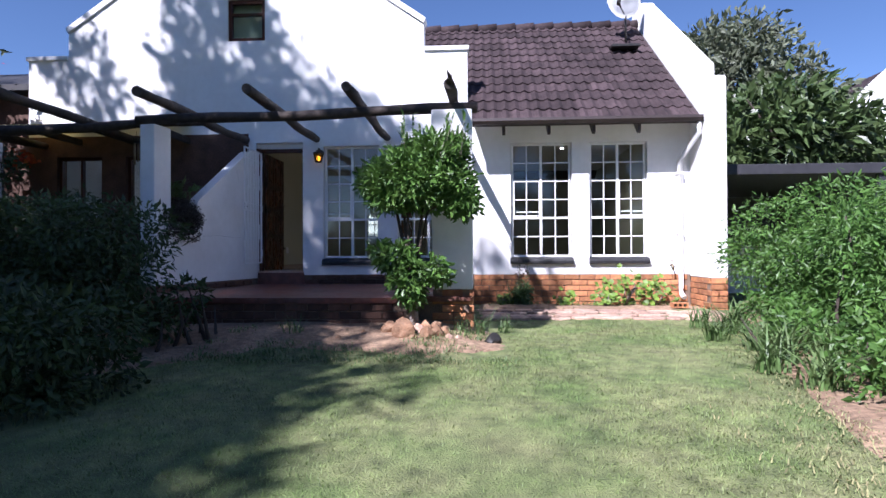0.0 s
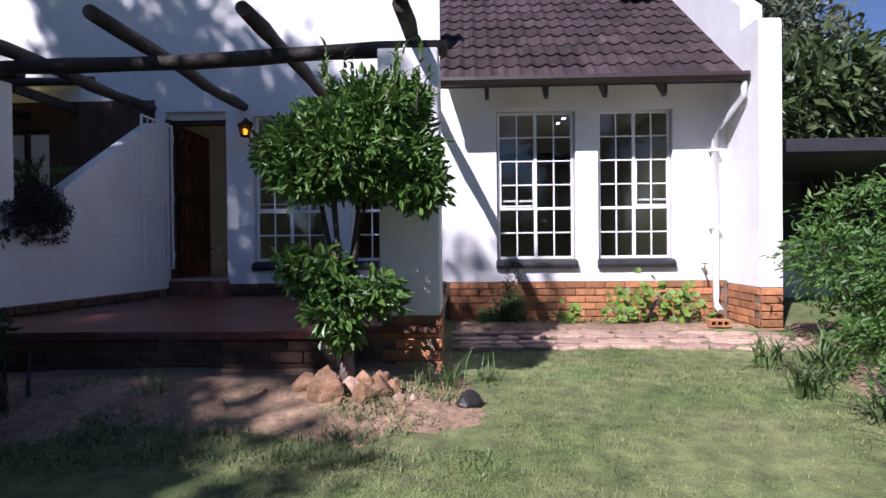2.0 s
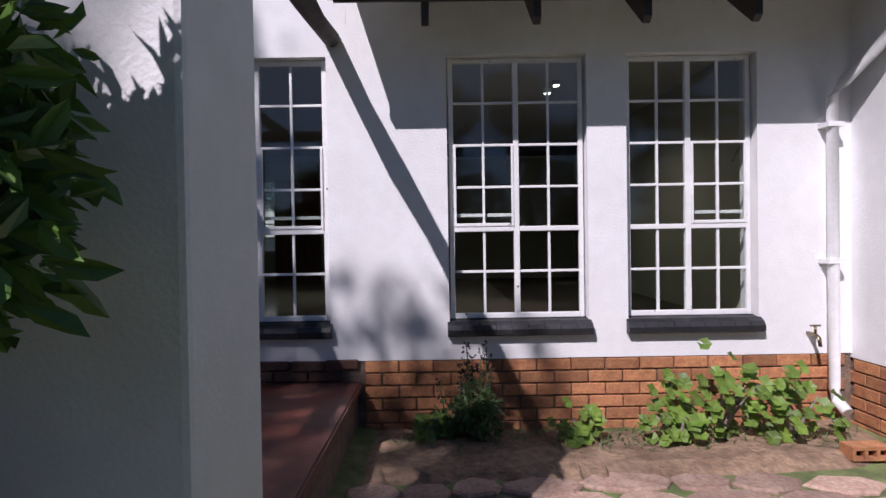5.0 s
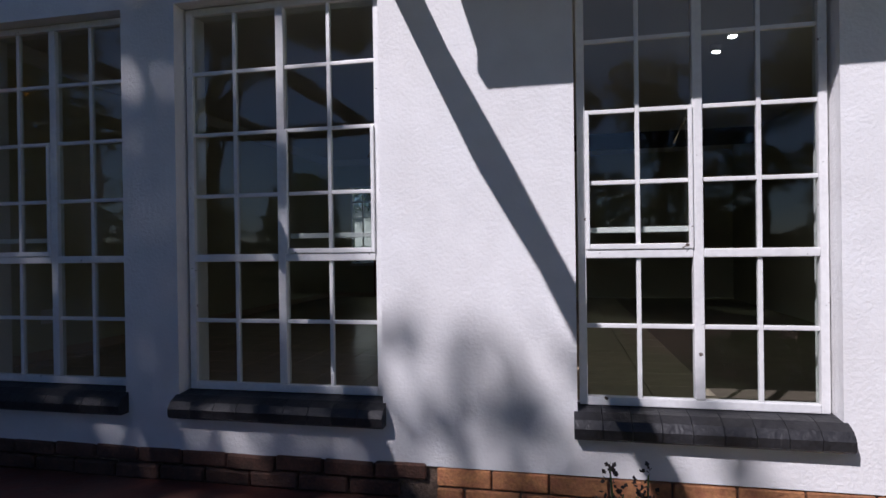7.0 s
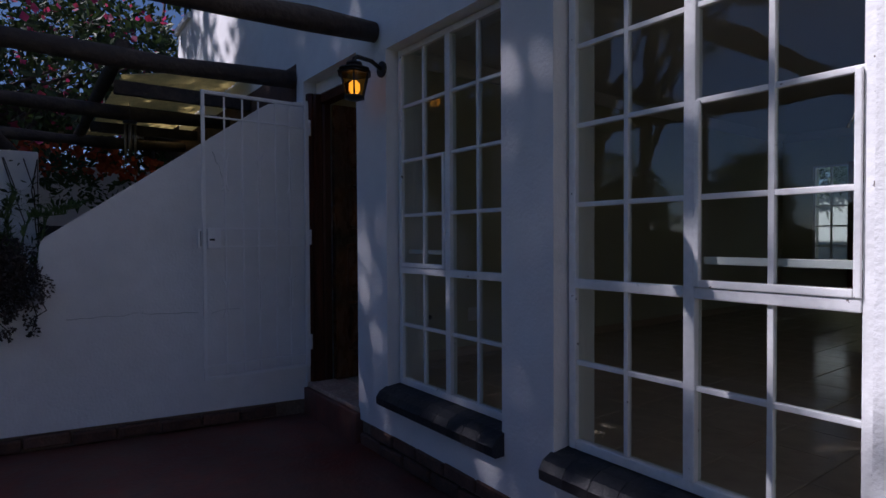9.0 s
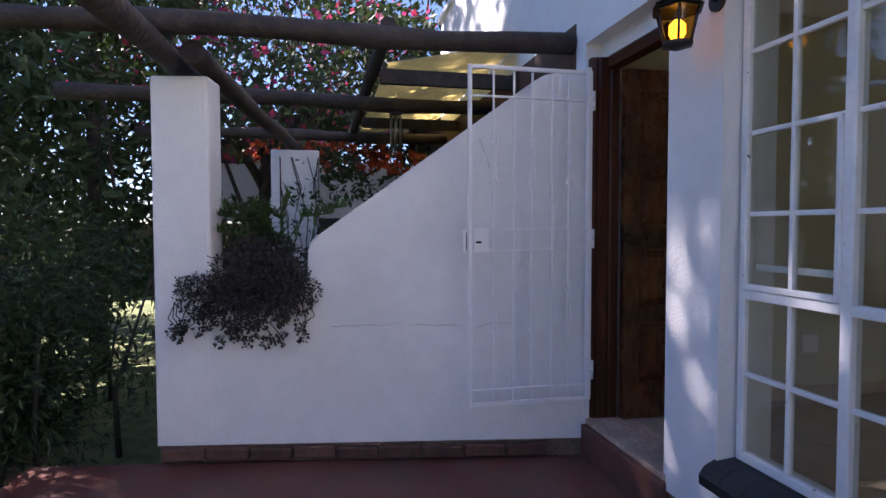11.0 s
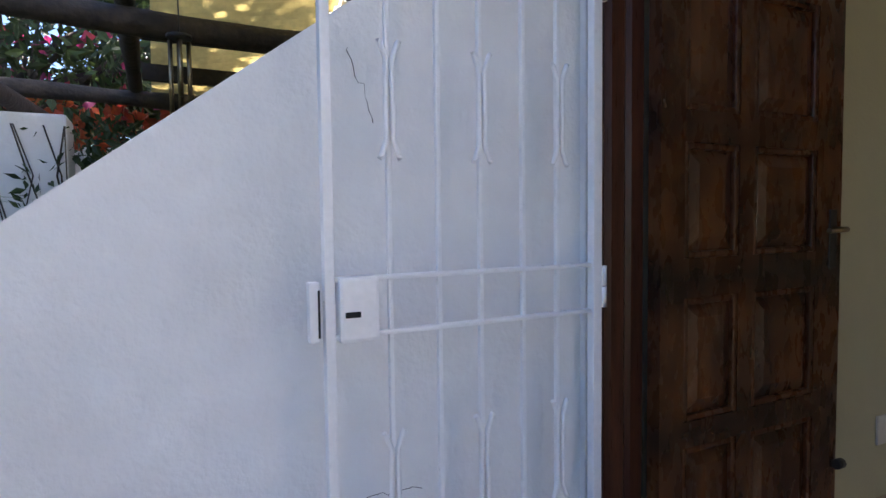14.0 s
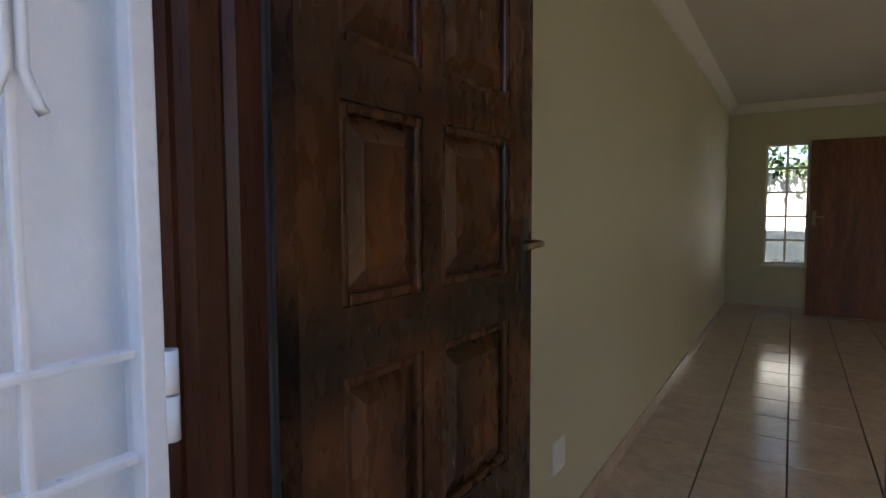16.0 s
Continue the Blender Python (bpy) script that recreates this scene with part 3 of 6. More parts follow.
def build_roof():
    bm = slab(bmesh.new(), [(EAVE_Y, EAVE_Z - 0.05), (RIDGE_Y, RIDGE_Z - 0.05), (15.0, 3.0), (15.0, 2.96), (RIDGE_Y, RIDGE_Z - 0.09), (EAVE_Y, EAVE_Z - 0.09)], "x", 0.085, ROOF_X1)
    slab(bm, [(BACK + 0.02, EAVE_Z + (BACK + 0.02 - EAVE_Y) * math.tan(rise) - 0.05), (RIDGE_Y, RIDGE_Z - 0.05), (RIDGE_Y, RIDGE_Z - 0.09), (BACK + 0.02, EAVE_Z + (BACK + 0.02 - EAVE_Y) * math.tan(rise) - 0.09)], "x", ROOF_X0, 0.083)
    r = tagged(part("roof_front", bm, FASCIA), "dark brown concrete tile roof with a ridge", "roof", kind="structure")
    part("fascia", boxed(0.09, 3.455, EAVE_Y - 0.022, EAVE_Y, EAVE_Z - 0.13, EAVE_Z - 0.012, 0.004), FASCIA, r)
    # gutter
    bm = slab(bmesh.new(), [(EAVE_Y - 0.022, EAVE_Z - 0.03), (EAVE_Y - 0.115, EAVE_Z - 0.03), (EAVE_Y - 0.12, EAVE_Z - 0.07), (EAVE_Y - 0.09, EAVE_Z - 0.115), (EAVE_Y - 0.022, EAVE_Z - 0.12)], "x", 0.06, 3.44)
    part("gutter", bm, FASCIA, r, "dark brown painted gutter")
    for x in (0.62, 1.28, 1.93, 2.58):
        bm = slab(bmesh.new(), [(EAVE_Y + 0.01, EAVE_Z - 0.10), (FACE - 0.002, EAVE_Z - 0.10 + 0.49 * math.tan(rise) - 0.005), (FACE - 0.002, EAVE_Z + 0.12), (EAVE_Y + 0.05, EAVE_Z - 0.25), (EAVE_Y + 0.01, EAVE_Z - 0.22)], "x", x - 0.022, x + 0.022)
        part("rafter_tail", bm, FASCIA, r)
    # wall strip and boards up to the slope under the eave
    bm = slab(bmesh.new(), [(FACE, 2.95), (FACE, 3.28), (BACK, 3.44), (BACK, 2.95)], "x", 0.082, 3.458)
    tagged(part("wall_eave", bm, PLASTER), "white plaster wall under the eave", "wall", kind="structure")
    bm = slab(bmesh.new(), [(EAVE_Y + 0.012, EAVE_Z - 0.092), (FACE - 0.003, EAVE_Z + 0.49 * math.tan(rise) - 0.092), (FACE - 0.003, EAVE_Z + 0.49 * math.tan(rise) - 0.102), (EAVE_Y + 0.012, EAVE_Z - 0.102)], "x", 0.09, 3.455)
    part("soffit", bm, PLASTER, r, "white painted eave boards")
    # ridge caps
    x = ROOF_X0
    while x < ROOF_X1 - 0.1:
        bm = tube(bmesh.new(), [(x, RIDGE_Y, RIDGE_Z - 0.03), (min(x + 0.4, ROOF_X1 - 0.005), RIDGE_Y, RIDGE_Z - 0.01)], [0.10, 0.115], 12)
        part("ridge_cap", bm, TILE, r)
        x += 0.38
    # tiles: one shared mesh with two rolls and a thick nose
    prof = []
    for k in range(13):
        u = k / 12
        prof.append((u * 0.345, 0.006 + 0.030 * max(0.0, math.sin(u * 4 * math.pi - 0.5)) ** 0.8))
    length, step = 0.40, 0.335
    verts, faces = [], []
    for s, up in ((0.0, 0.0), (1.0, 0.0)):
        for u, h in prof:
            verts.append((u, s * length, h + 0.022 * (1 - s)))
    for u, h in prof:
        verts.append((u, 0.0, h - 0.004))
    m = len(prof)
    for k in range(m - 1):
        faces.append((k, k + 1, m + k + 1, m + k))
        faces.append((2 * m + k, 2 * m + k + 1, k + 1, k))
    mesh = bpy.data.meshes.new("roof_tile")
    mesh.from_pydata(verts, [], faces)
    mesh.materials.append(TILE)
    slope = math.hypot(RIDGE_Y - EAVE_Y, RIDGE_Z - EAVE_Z)
    rows = int(slope / step) + 1
    for j in range(rows):
        d = -0.06 + j * step
        y, z = EAVE_Y + d * math.cos(rise), EAVE_Z + d * math.sin(rise)
        x = 0.09 if y < BACK + 0.05 else ROOF_X0
        while x + 0.33 < ROOF_X1 + 0.30:
            if x + 0.345 > ROOF_X1:
                x = ROOF_X1 - 0.346
            t = new("roof_tile", mesh)
            t.parent = r
            t.matrix_basis = pose(x + random.uniform(-0.003, 0.003), y, z - 0.032 + random.uniform(0, 0.004), math.degrees(rise) + random.uniform(-0.6, 0.6), 0, random.uniform(-0.7, 0.7))
            x += 0.330
            if x > ROOF_X1 - 0.1:
                break


build_roof()


def downpipe():
    t = thing("downpipe", (3.29, 8.72, 0.35), "white painted downpipe with an offset below the gutter", "pipe")
    part("pipe", tube(bmesh.new(), [(3.41, 8.27, 2.89), (3.41, 8.28, 2.74), (3.32, 8.66, 2.48), (3.29, 8.73, 2.40), (3.29, 8.73, 0.48), (3.29, 8.70, 0.40), (3.30, 8.62, 0.34)], 0.037, 10), WHITE, t)
    part("bracket", boxed(3.235, 3.345, 8.69, 8.80, 1.30, 1.33), WHITE, t)
    part("bracket", boxed(3.235, 3.345, 8.69, 8.80, 2.20, 2.23), WHITE, t)


def garden_tap():
    t = thing("garden_tap", (3.16, 8.8, 0.82), "old brass garden tap on the white wall", "tap")
    part("spout", tube(bmesh.new(), [(3.16, 8.80, 0.83), (3.16, 8.72, 0.83), (3.16, 8.68, 0.81), (3.16, 8.67, 0.76)], 0.013, 8), STEEL, t)
    bm = tube(bmesh.new(), [(3.16, 8.72, 0.84), (3.16, 8.72, 0.885)], 0.009, 8)
    box(bm, 3.125, 3.195, 8.712, 8.728, 0.885, 0.897, 0.003)
    part("handle", bm, STEEL, t)


def satellite_dish():
    t = thing("satellite_dish", (3.2, 11.0, 5.4), "white satellite dish on a bracket at the ridge", "satellite dish")
    bm = bmesh.new()
    ring = [[bm.verts.new((3.30 + r * math.cos(a), 11.02 + 0.28 * r * math.cos(a) + 0.5 * r * r, 6.02 + r * 1.05 * math.sin(a))) for a in (2 * math.pi * k / 24 for k in range(24))] for r in (0.02, 0.14, 0.26, 0.34)]
    bm.faces.new(ring[0])
    for a, b in zip(ring, ring[1:]):
        for k in range(24):
            bm.faces.new((a[k], a[(k + 1) % 24], b[(k + 1) % 24], b[k])).smooth = True
    bmesh.ops.solidify(bm, geom=bm.faces[:], thickness=0.012)
    part("reflector", bm, DISH, t)
    part("feed_arm", tube(bmesh.new(), [(3.28, 11.0, 5.72), (3.10, 10.5, 5.62), (3.02, 10.35, 5.66)], 0.015, 6), BLACK_METAL, t)
    part("receiver", tube(bmesh.new(), [(3.02, 10.35, 5.62), (3.05, 10.40, 5.80)], 0.035, 8), BLACK_METAL, t)
    part("mast", tube(bmesh.new(), [(3.33, 11.08, 5.22), (3.33, 11.10, 6.0)], 0.022, 8), BLACK_METAL, t)
    part("foot", boxed(2.95, 3.45, 10.55, 10.95, 4.96, 5.0, m=None), BLACK_METAL, t)


downpipe()
garden_tap()
satellite_dish()
dish = bpy.data.objects["satellite_dish"]
dish.matrix_basis = Matrix.Translation((-0.30, -0.30, -0.238)) @ dish.matrix_basis


# ---- setting: porch ----
PORCH = 0.55


def build_porch():
    bm = slab(bmesh.new(), [(-3.27, 8.81), (-3.76, 5.86), (-0.42, 5.86), (-0.42, 6.10), (0.15, 6.10), (0.15, 8.81)], "z", 0.49, PORCH)
    bmesh.ops.bevel(bm, geom=bm.edges[:], offset=0.012, segments=2, affect="EDGES")
    tagged(part("porch_floor", bm, RED_FLOOR), "worn polished red cement porch floor", "floor", kind="structure")
    bm = slab(bmesh.new(), [(-3.25, 8.8), (-3.74, 5.90), (-0.46, 5.90), (-0.46, 6.15), (0.12, 6.15), (0.12, 8.8)], "z", -0.1, 0.49)
    tagged(part("porch_base", bm, MORTAR), "face-brick porch base", "plinth", kind="structure")
    # door step
    step = tagged(part("door_step", boxed(-3.26, -2.52, 8.765, 9.10, 0.54, 0.728, 0.01), RED_FLOOR), "red cement door step with a pale sill", "step", kind="structure")
    part("sill", boxed(-3.255, -2.525, 8.79, 9.10, 0.7285, 0.757, 0.006), STONE, step, "pale stone sill")


build_porch()


FLARE = Matrix.Translation((-3.27, 8.798, 0)) @ Matrix.Rotation(radians(-9.48), 4, "Z") @ Matrix.Translation((3.27, -8.798, 0))


def build_side_wall():
    """White side wall, splayed outwards from the house, with a sloping top and a low end."""
    outline = [(6.49, 0.643), (8.798, 0.643), (8.798, 2.66), (8.56, 2.62), (8.50, 2.585), (7.325, 1.748), (7.305, 1.722), (7.297, 1.69), (7.28, 1.42), (6.49, 1.42)]
    w = tagged(part("wall_side", slab(bmesh.new(), outline, "x", -3.42, -3.27), PLASTER), "white plaster side wall with a sloping top and hairline cracks", "wall", kind="structure")
    rr = random.Random(61)
    for y0, z0, y1, z1 in ((7.42, 1.275, 7.78, 1.285), (7.80, 1.286, 8.12, 1.275), (8.21, 2.29, 8.27, 2.13), (8.20, 1.27, 8.36, 1.285)):
        pts = [(-3.2696, y0 + (y1 - y0) * u + rr.uniform(-0.008, 0.008), z0 + (z1 - z0) * u + rr.uniform(-0.008, 0.008)) for u in np.linspace(0, 1, 12)]
        part("crack", tube(bmesh.new(), pts, [0.0004 + 0.0008 * rr.random() for p in pts], 5), HOLE, w, "hairline crack")
    w.matrix_basis = FLARE
    bm = slab(bmesh.new(), [(6.50, 0.1), (8.78, 0.1), (8.78, 0.642), (6.50, 0.642)], "x", -3.40, -3.285)
    f = tagged(part("side_wall_footing", bm, MORTAR), "brick footing of the side wall", "plinth", kind="structure")
    f.matrix_basis = FLARE


build_side_wall()


def pillar(name, x0, x1, y0, y1, z0, z1, label):
    bm = boxed(x0, x1, y0, y1, z0, z1, 0.018)
    return tagged(part(name, bm, PLASTER), label, "pillar", "pergola pillars", "structure")


pillar("pillar_1", -0.28, 0.17, 6.14, 6.61, 0.62, 2.605, "square white plaster pergola pillar")
tagged(part("pillar_base", boxed(-0.27, 0.16, 6.155, 6.60, 0.0, 0.62), MORTAR), "brick base under the white pillar", "plinth", kind="structure")
pillar("pillar_2", -3.47, -3.268, 6.487, 6.785, 0.643, 2.60, "square white plaster pergola pillar on the low wall").matrix_basis = FLARE
pillar("pillar_3", -6.65, -6.3, 6.91, 7.38, 0.0, 2.575, "square white plaster pillar overgrown by creeper")


# ---- pergola of dark gum poles ----
def gum_pole(pts, radius, group, label, splinter=False):
    n = 9
    a, b = Vector(pts[0]), Vector(pts[1])
    line = [a.lerp(b, k / (n - 1)) + Vector((0.010 * math.sin(k * 1.7 + a.x * 5), 0, 0.012 * math.sin(k * 1.1 + a.y * 3))) for k in range(n)]
    p = thing("pergola_pole", tuple(a), label, "pole", group)
    part("log", tube(bmesh.new(), line, [radius * (1 + 0.10 * math.sin(k * 2.3 + a.x)) for k in range(n)], 12, wobble=0.05), POLE, p)
    if splinter:
        for k in range(5):
            d = Vector((random.uniform(-0.04, 0.04), -random.uniform(0.08, 0.19), random.uniform(0.0, 0.09)))
            o = Vector((random.uniform(-0.035, 0.035), 0, random.uniform(-0.03, 0.04)))
            part("splinter", tube(bmesh.new(), [a + o, a + o + d * 0.6, a + o * 1.4 + d], [0.022, 0.013, 0.003], 6), POLE, p)
    return p


gum_pole([(0.22, 6.36, 2.665), (-3.95, 6.66, 2.665)], 0.062, "pergola beams", "long dark creosoted pergola beam resting on the pillars")
gum_pole([(-3.50, 6.76, 2.675), (-6.95, 7.17, 2.635)], 0.060, "pergola beams", "dark creosoted pergola beam on the far pillar")
for x0, x1, y1, s in ((-0.06, -0.02, 8.79, True), (-1.15, -1.19, 8.79, False), (-2.22, -2.32, 8.79, False), (-3.42, -3.46, 8.79, False)):
    gum_pole([(x0, 5.78, 2.785), (x1, y1, 2.835)], 0.058, "pergola rafters", "dark creosoted pergola rafter with a splintered end" if s else "dark creosoted pergola rafter pole", s)
for x in (-5.0, -6.75):
    gum_pole([(x + 0.12, 5.6, 2.77), (x - 0.05, 8.79, 2.80)], 0.058, "pergola rafters", "dark creosoted pergola rafter pole")
gum_pole([(-3.5, 7.75, 2.90), (-7.0, 7.75, 2.86)], 0.045, "pergola beams", "dark creosoted cross pole under the roof sheets")


# ---- lean-to roof of yellowed sheets ----
def lean_to():
    t = thing("lean_to_roof", (-5.6, 8.3, 2.95), "yellowed translucent corrugated roof sheets on dark rafters", "roof")
    for k in range(4):
        x0 = -4.35 - k * 0.78
        verts, faces = [], []
        cols = 24
        for i in range(cols + 1):
            x = x0 - 0.80 * i / cols
            z = 0.018 * math.sin(i / cols * 2 * math.pi * 8)
            verts += [(x, 7.85, 2.93 + z), (x, 8.79, 3.12 + z)]
        for i in range(cols):
            faces.append((2 * i, 2 * i + 1, 2 * i + 3, 2 * i + 2))
        raw("roof_sheet", verts, faces, POLYCARB, t)
    for x in (-4.4, -5.3, -6.2, -7.1):
        part("rafter", boxed(x - 0.025, x + 0.025, 7.8, 8.79, 2.80, 2.90), POLE, t)


lean_to()


def wind_chime():
    t = thing("wind_chime", (-4.75, 7.95, 2.45), "small hanging wind chime of metal tubes", "wind chime")
    part("disc", tube(bmesh.new(), [(-4.75, 7.95, 2.66), (-4.75, 7.95, 2.675)], 0.05, 10), BLACK_METAL, t)
    part("cord", tube(bmesh.new(), [(-4.75, 7.95, 2.675), (-4.75, 7.95, 2.83)], 0.003, 5), BLACK_METAL, t)
    for k in range(4):
        a = k * math.pi / 2
        part("tube", tube(bmesh.new(), [(-4.75 + 0.035 * math.cos(a), 7.95 + 0.035 * math.sin(a), 2.65), (-4.75 + 0.035 * math.cos(a), 7.95 + 0.035 * math.sin(a), 2.42 - 0.03 * k)], 0.009, 6), STEEL, t)


wind_chime()


# ---- security gate, folded back along the side wall ----
def security_gate():
    g = thing("security_gate", (-3.22, 8.46, 0.86), "white painted steel security gate with scrolled bars, open against the wall", "gate")
    x, y0, y1, z0, z1 = -3.205, 8.105, 8.785, 0.88, 2.625
    h = 0.0125

    def bar(name, a, b, c, d, w=0.012, lab="", parent=None):
        return part(name, boxed(x - w, x + w, a, b, c, d, 0.003), GATE_WHITE, parent or g, lab)
    bar("stile", y0 + 0.008, y0 + 0.028, z0, z1, 0.011)
    bar("stile", y1 - 0.022, y1 + 0.004, z0, z1, 0.012)
    bar("top_rail", y0 + 0.028, y1 - 0.026, z1 - 0.020, z1, 0.010)
    bar("bottom_rail", y0 + 0.028, y1 - 0.026, z0, z0 + 0.020, 0.010)
    for z in (2.47, 1.797, 1.687, 0.965):
        bar("cross_rail", y0 + 0.028, y1 - 0.026, z - 0.005, z + 0.005, 0.009)
    ys = [8.248, 8.357, 8.457, 8.567, 8.662]
    for k, y in enumerate(ys):
        v = bar("upright", y - 0.005, y + 0.005, z0 + 0.026, z1 - 0.026, 0.006)
        if k % 2 == 0:
            for lo, hi in ((2.05, 2.235), (1.275, 1.465)):
                for s in (-1, 1):
                    pts = [(x + 0.012, y + s * 0.022, lo - 0.022), (x + 0.012, y + s * 0.018, lo - 0.016), (x + 0.012, y + s * 0.007, lo + 0.014),
                           (x + 0.012, y + s * 0.007, (lo + hi) / 2), (x + 0.012, y + s * 0.007, hi - 0.014), (x + 0.012, y + s * 0.018, hi + 0.016), (x + 0.012, y + s * 0.022, hi + 0.022)]
                    bm = tube(bmesh.new(), pts, 0.0058, 8)
                    part("scroll", bm, GATE_WHITE, v)
    lock = part("lock_box", boxed(x - 0.018, x + 0.018, y0 + 0.034, y0 + 0.115, 1.675, 1.802, 0.008), GATE_WHITE, g, "white lock box")
    part("keyhole", boxed(x + 0.0185, x + 0.0205, y0 + 0.045, y0 + 0.075, 1.724, 1.735), HOLE, lock, "black key slot")
    strike = part("strike_plate", boxed(x - 0.012, x + 0.012, y0 - 0.022, y0 - 0.001, 1.680, 1.795, 0.004), GATE_WHITE, g)
    part("bolt_slot", boxed(x + 0.0125, x + 0.0140, y0 - 0.006, y0 - 0.002, 1.690, 1.780), HOLE, strike, "dark bolt slot")
    for z in (2.42, 1.693, 0.99):
        part("hinge", tube(bmesh.new(), [(x + 0.005, y1 + 0.011, z), (x + 0.005, y1 + 0.011, z + 0.05)], 0.0105, 10), GATE_WHITE, g)
        part("hinge", tube(bmesh.new(), [(x + 0.005, y1 + 0.011, z + 0.052), (x + 0.005, y1 + 0.011, z + 0.10)], 0.0105, 10), GATE_WHITE, g)


security_gate()


# ---- front door: dark frame and panelled leaf, swung inwards ----
def front_door():
    d = thing("door_1", (-3.27, 8.95, 0.757), "dark stained panelled wooden front door, open inwards", "door", kind="structure")
    bm = bmesh.new()
    # moulded jambs and head
    prof = [(8.815, 0.0), (8.815, 0.040), (8.835, 0.056), (8.848, 0.048), (8.862, 0.060), (8.90, 0.064), (8.912, 0.055), (8.925, 0.064), (8.966, 0.064), (8.966, 0.0)]
    for s, xw in ((1, -3.30), (-0.35, -2.54)):
        verts = [[bm.verts.new((xw + s * q, y, z)) for y, q in prof] for z in (0.757, 2.714)]
        bm.faces.new(verts[0])
        bm.faces.new(verts[1][::-1])
        for k in range(len(prof)):
            bm.faces.new((verts[0][k], verts[0][(k + 1) % len(prof)], verts[1][(k + 1) % len(prof)], verts[1][k]))
    box(bm, -3.236, -2.538, 8.895, 8.97, 2.655, 2.714, 0.006)
    bmesh.ops.recalc_face_normals(bm, faces=bm.faces)
    part("door_frame", bm, FRAME_WOOD, d, "moulded dark hardwood frame")
    # leaf, built in its own plane then turned about the hinge
    m = Matrix.Translation((-3.183, 8.972, 0.765)) @ Matrix.Rotation(radians(89.2), 4, "Z")
    w, h, th = 0.765, 1.88, 0.042
    cols = ((0.085, 0.295), (0.355, 0.640))
    rows = ((0.19, 0.53), (0.60, 0.93), (1.035, 1.337), (1.42, 1.76))
    fields = [(c[0], c[1], r[0], r[1]) for c in cols for r in rows]
    bm = wall(bmesh.new(), 0, w, 0, th, 0, h, fields)
    bmesh.ops.transform(bm, matrix=m, verts=bm.verts)
    leaf = part("leaf", bm, DOOR_WOOD, d, "dark stained hardwood leaf with worn varnish")
    for x0, x1, z0, z1 in fields:
        bm = boxed(x0, x1, 0.014, th - 0.014, z0, z1)
        for side in (0.002, th - 0.014):
            verts = [bm.verts.new(v) for v in ((x0 + 0.055, side, z0 + 0.055), (x1 - 0.055, side, z0 + 0.055), (x1 - 0.055, side, z1 - 0.055), (x0 + 0.055, side, z1 - 0.055))]
            far = [bm.verts.new(v) for v in ((x0 + 0.022, 0.0135 if side < 0.01 else th - 0.0135, z0 + 0.022), (x1 - 0.022, 0.0135 if side < 0.01 else th - 0.0135, z0 + 0.022), (x1 - 0.022, 0.0135 if side < 0.01 else th - 0.0135, z1 - 0.022), (x0 + 0.022, 0.0135 if side < 0.01 else th - 0.0135, z1 - 0.022))]
            if side > 0.01:
                for v in verts:
                    v.co.y = th - 0.002
            bm.faces.new(verts)
            for k in range(4):
                bm.faces.new((far[k], far[(k + 1) % 4], verts[(k + 1) % 4], verts[k]))
        bmesh.ops.recalc_face_normals(bm, faces=bm.faces)
        bmesh.ops.transform(bm, matrix=m, verts=bm.verts)
        part("panel", bm, DOOR_WOOD, leaf)
        bm = bmesh.new()
        for bx in ((x0, x0 + 0.018, z0, z1), (x1 - 0.018, x1, z0, z1), (x0 + 0.018, x1 - 0.018, z0, z0 + 0.018), (x0 + 0.018, x1 - 0.018, z1 - 0.018, z1)):
            box(bm, bx[0], bx[1], 0.001, th - 0.001, bx[2], bx[3], 0.006)
        bmesh.ops.transform(bm, matrix=m, verts=bm.verts)
        part("moulding", bm, DOOR_EDGE, leaf, "worn orange-brown panel moulding")
    for y, s in ((-0.004, -1), (th, 1)):
        pl = part("lock_plate", boxed(w - 0.062, w - 0.026, y, y + 0.004, 0.98, 1.16, 0.002, m=m), BLACK_METAL, leaf, "dark lock plate")
        yy = y + (0.004 if s > 0 else 0)
        bm = tube(bmesh.new(), [m @ Vector((w - 0.044, yy, 1.10)), m @ Vector((w - 0.044, yy + s * 0.04, 1.10)), m @ Vector((w - 0.06, yy + s * 0.048, 1.10)), m @ Vector((w - 0.15, yy + s * 0.048, 1.097))], 0.008, 8)
        part("lever_handle", bm, STEEL, pl, "brass lever handle")
    part("latch_bolt", boxed(w, w + 0.022, 0.012, 0.028, 1.085, 1.105, 0.003, m=m), STEEL, leaf, "brass latch bolt")
    part("bolt", tube(bmesh.new(), [m @ Vector((w - 0.02, -0.012, 0.36)), m @ Vector((w + 0.012, -0.012, 0.36))], 0.016, 8), BLACK_METAL, leaf, "dark door stop catch")


front_door()


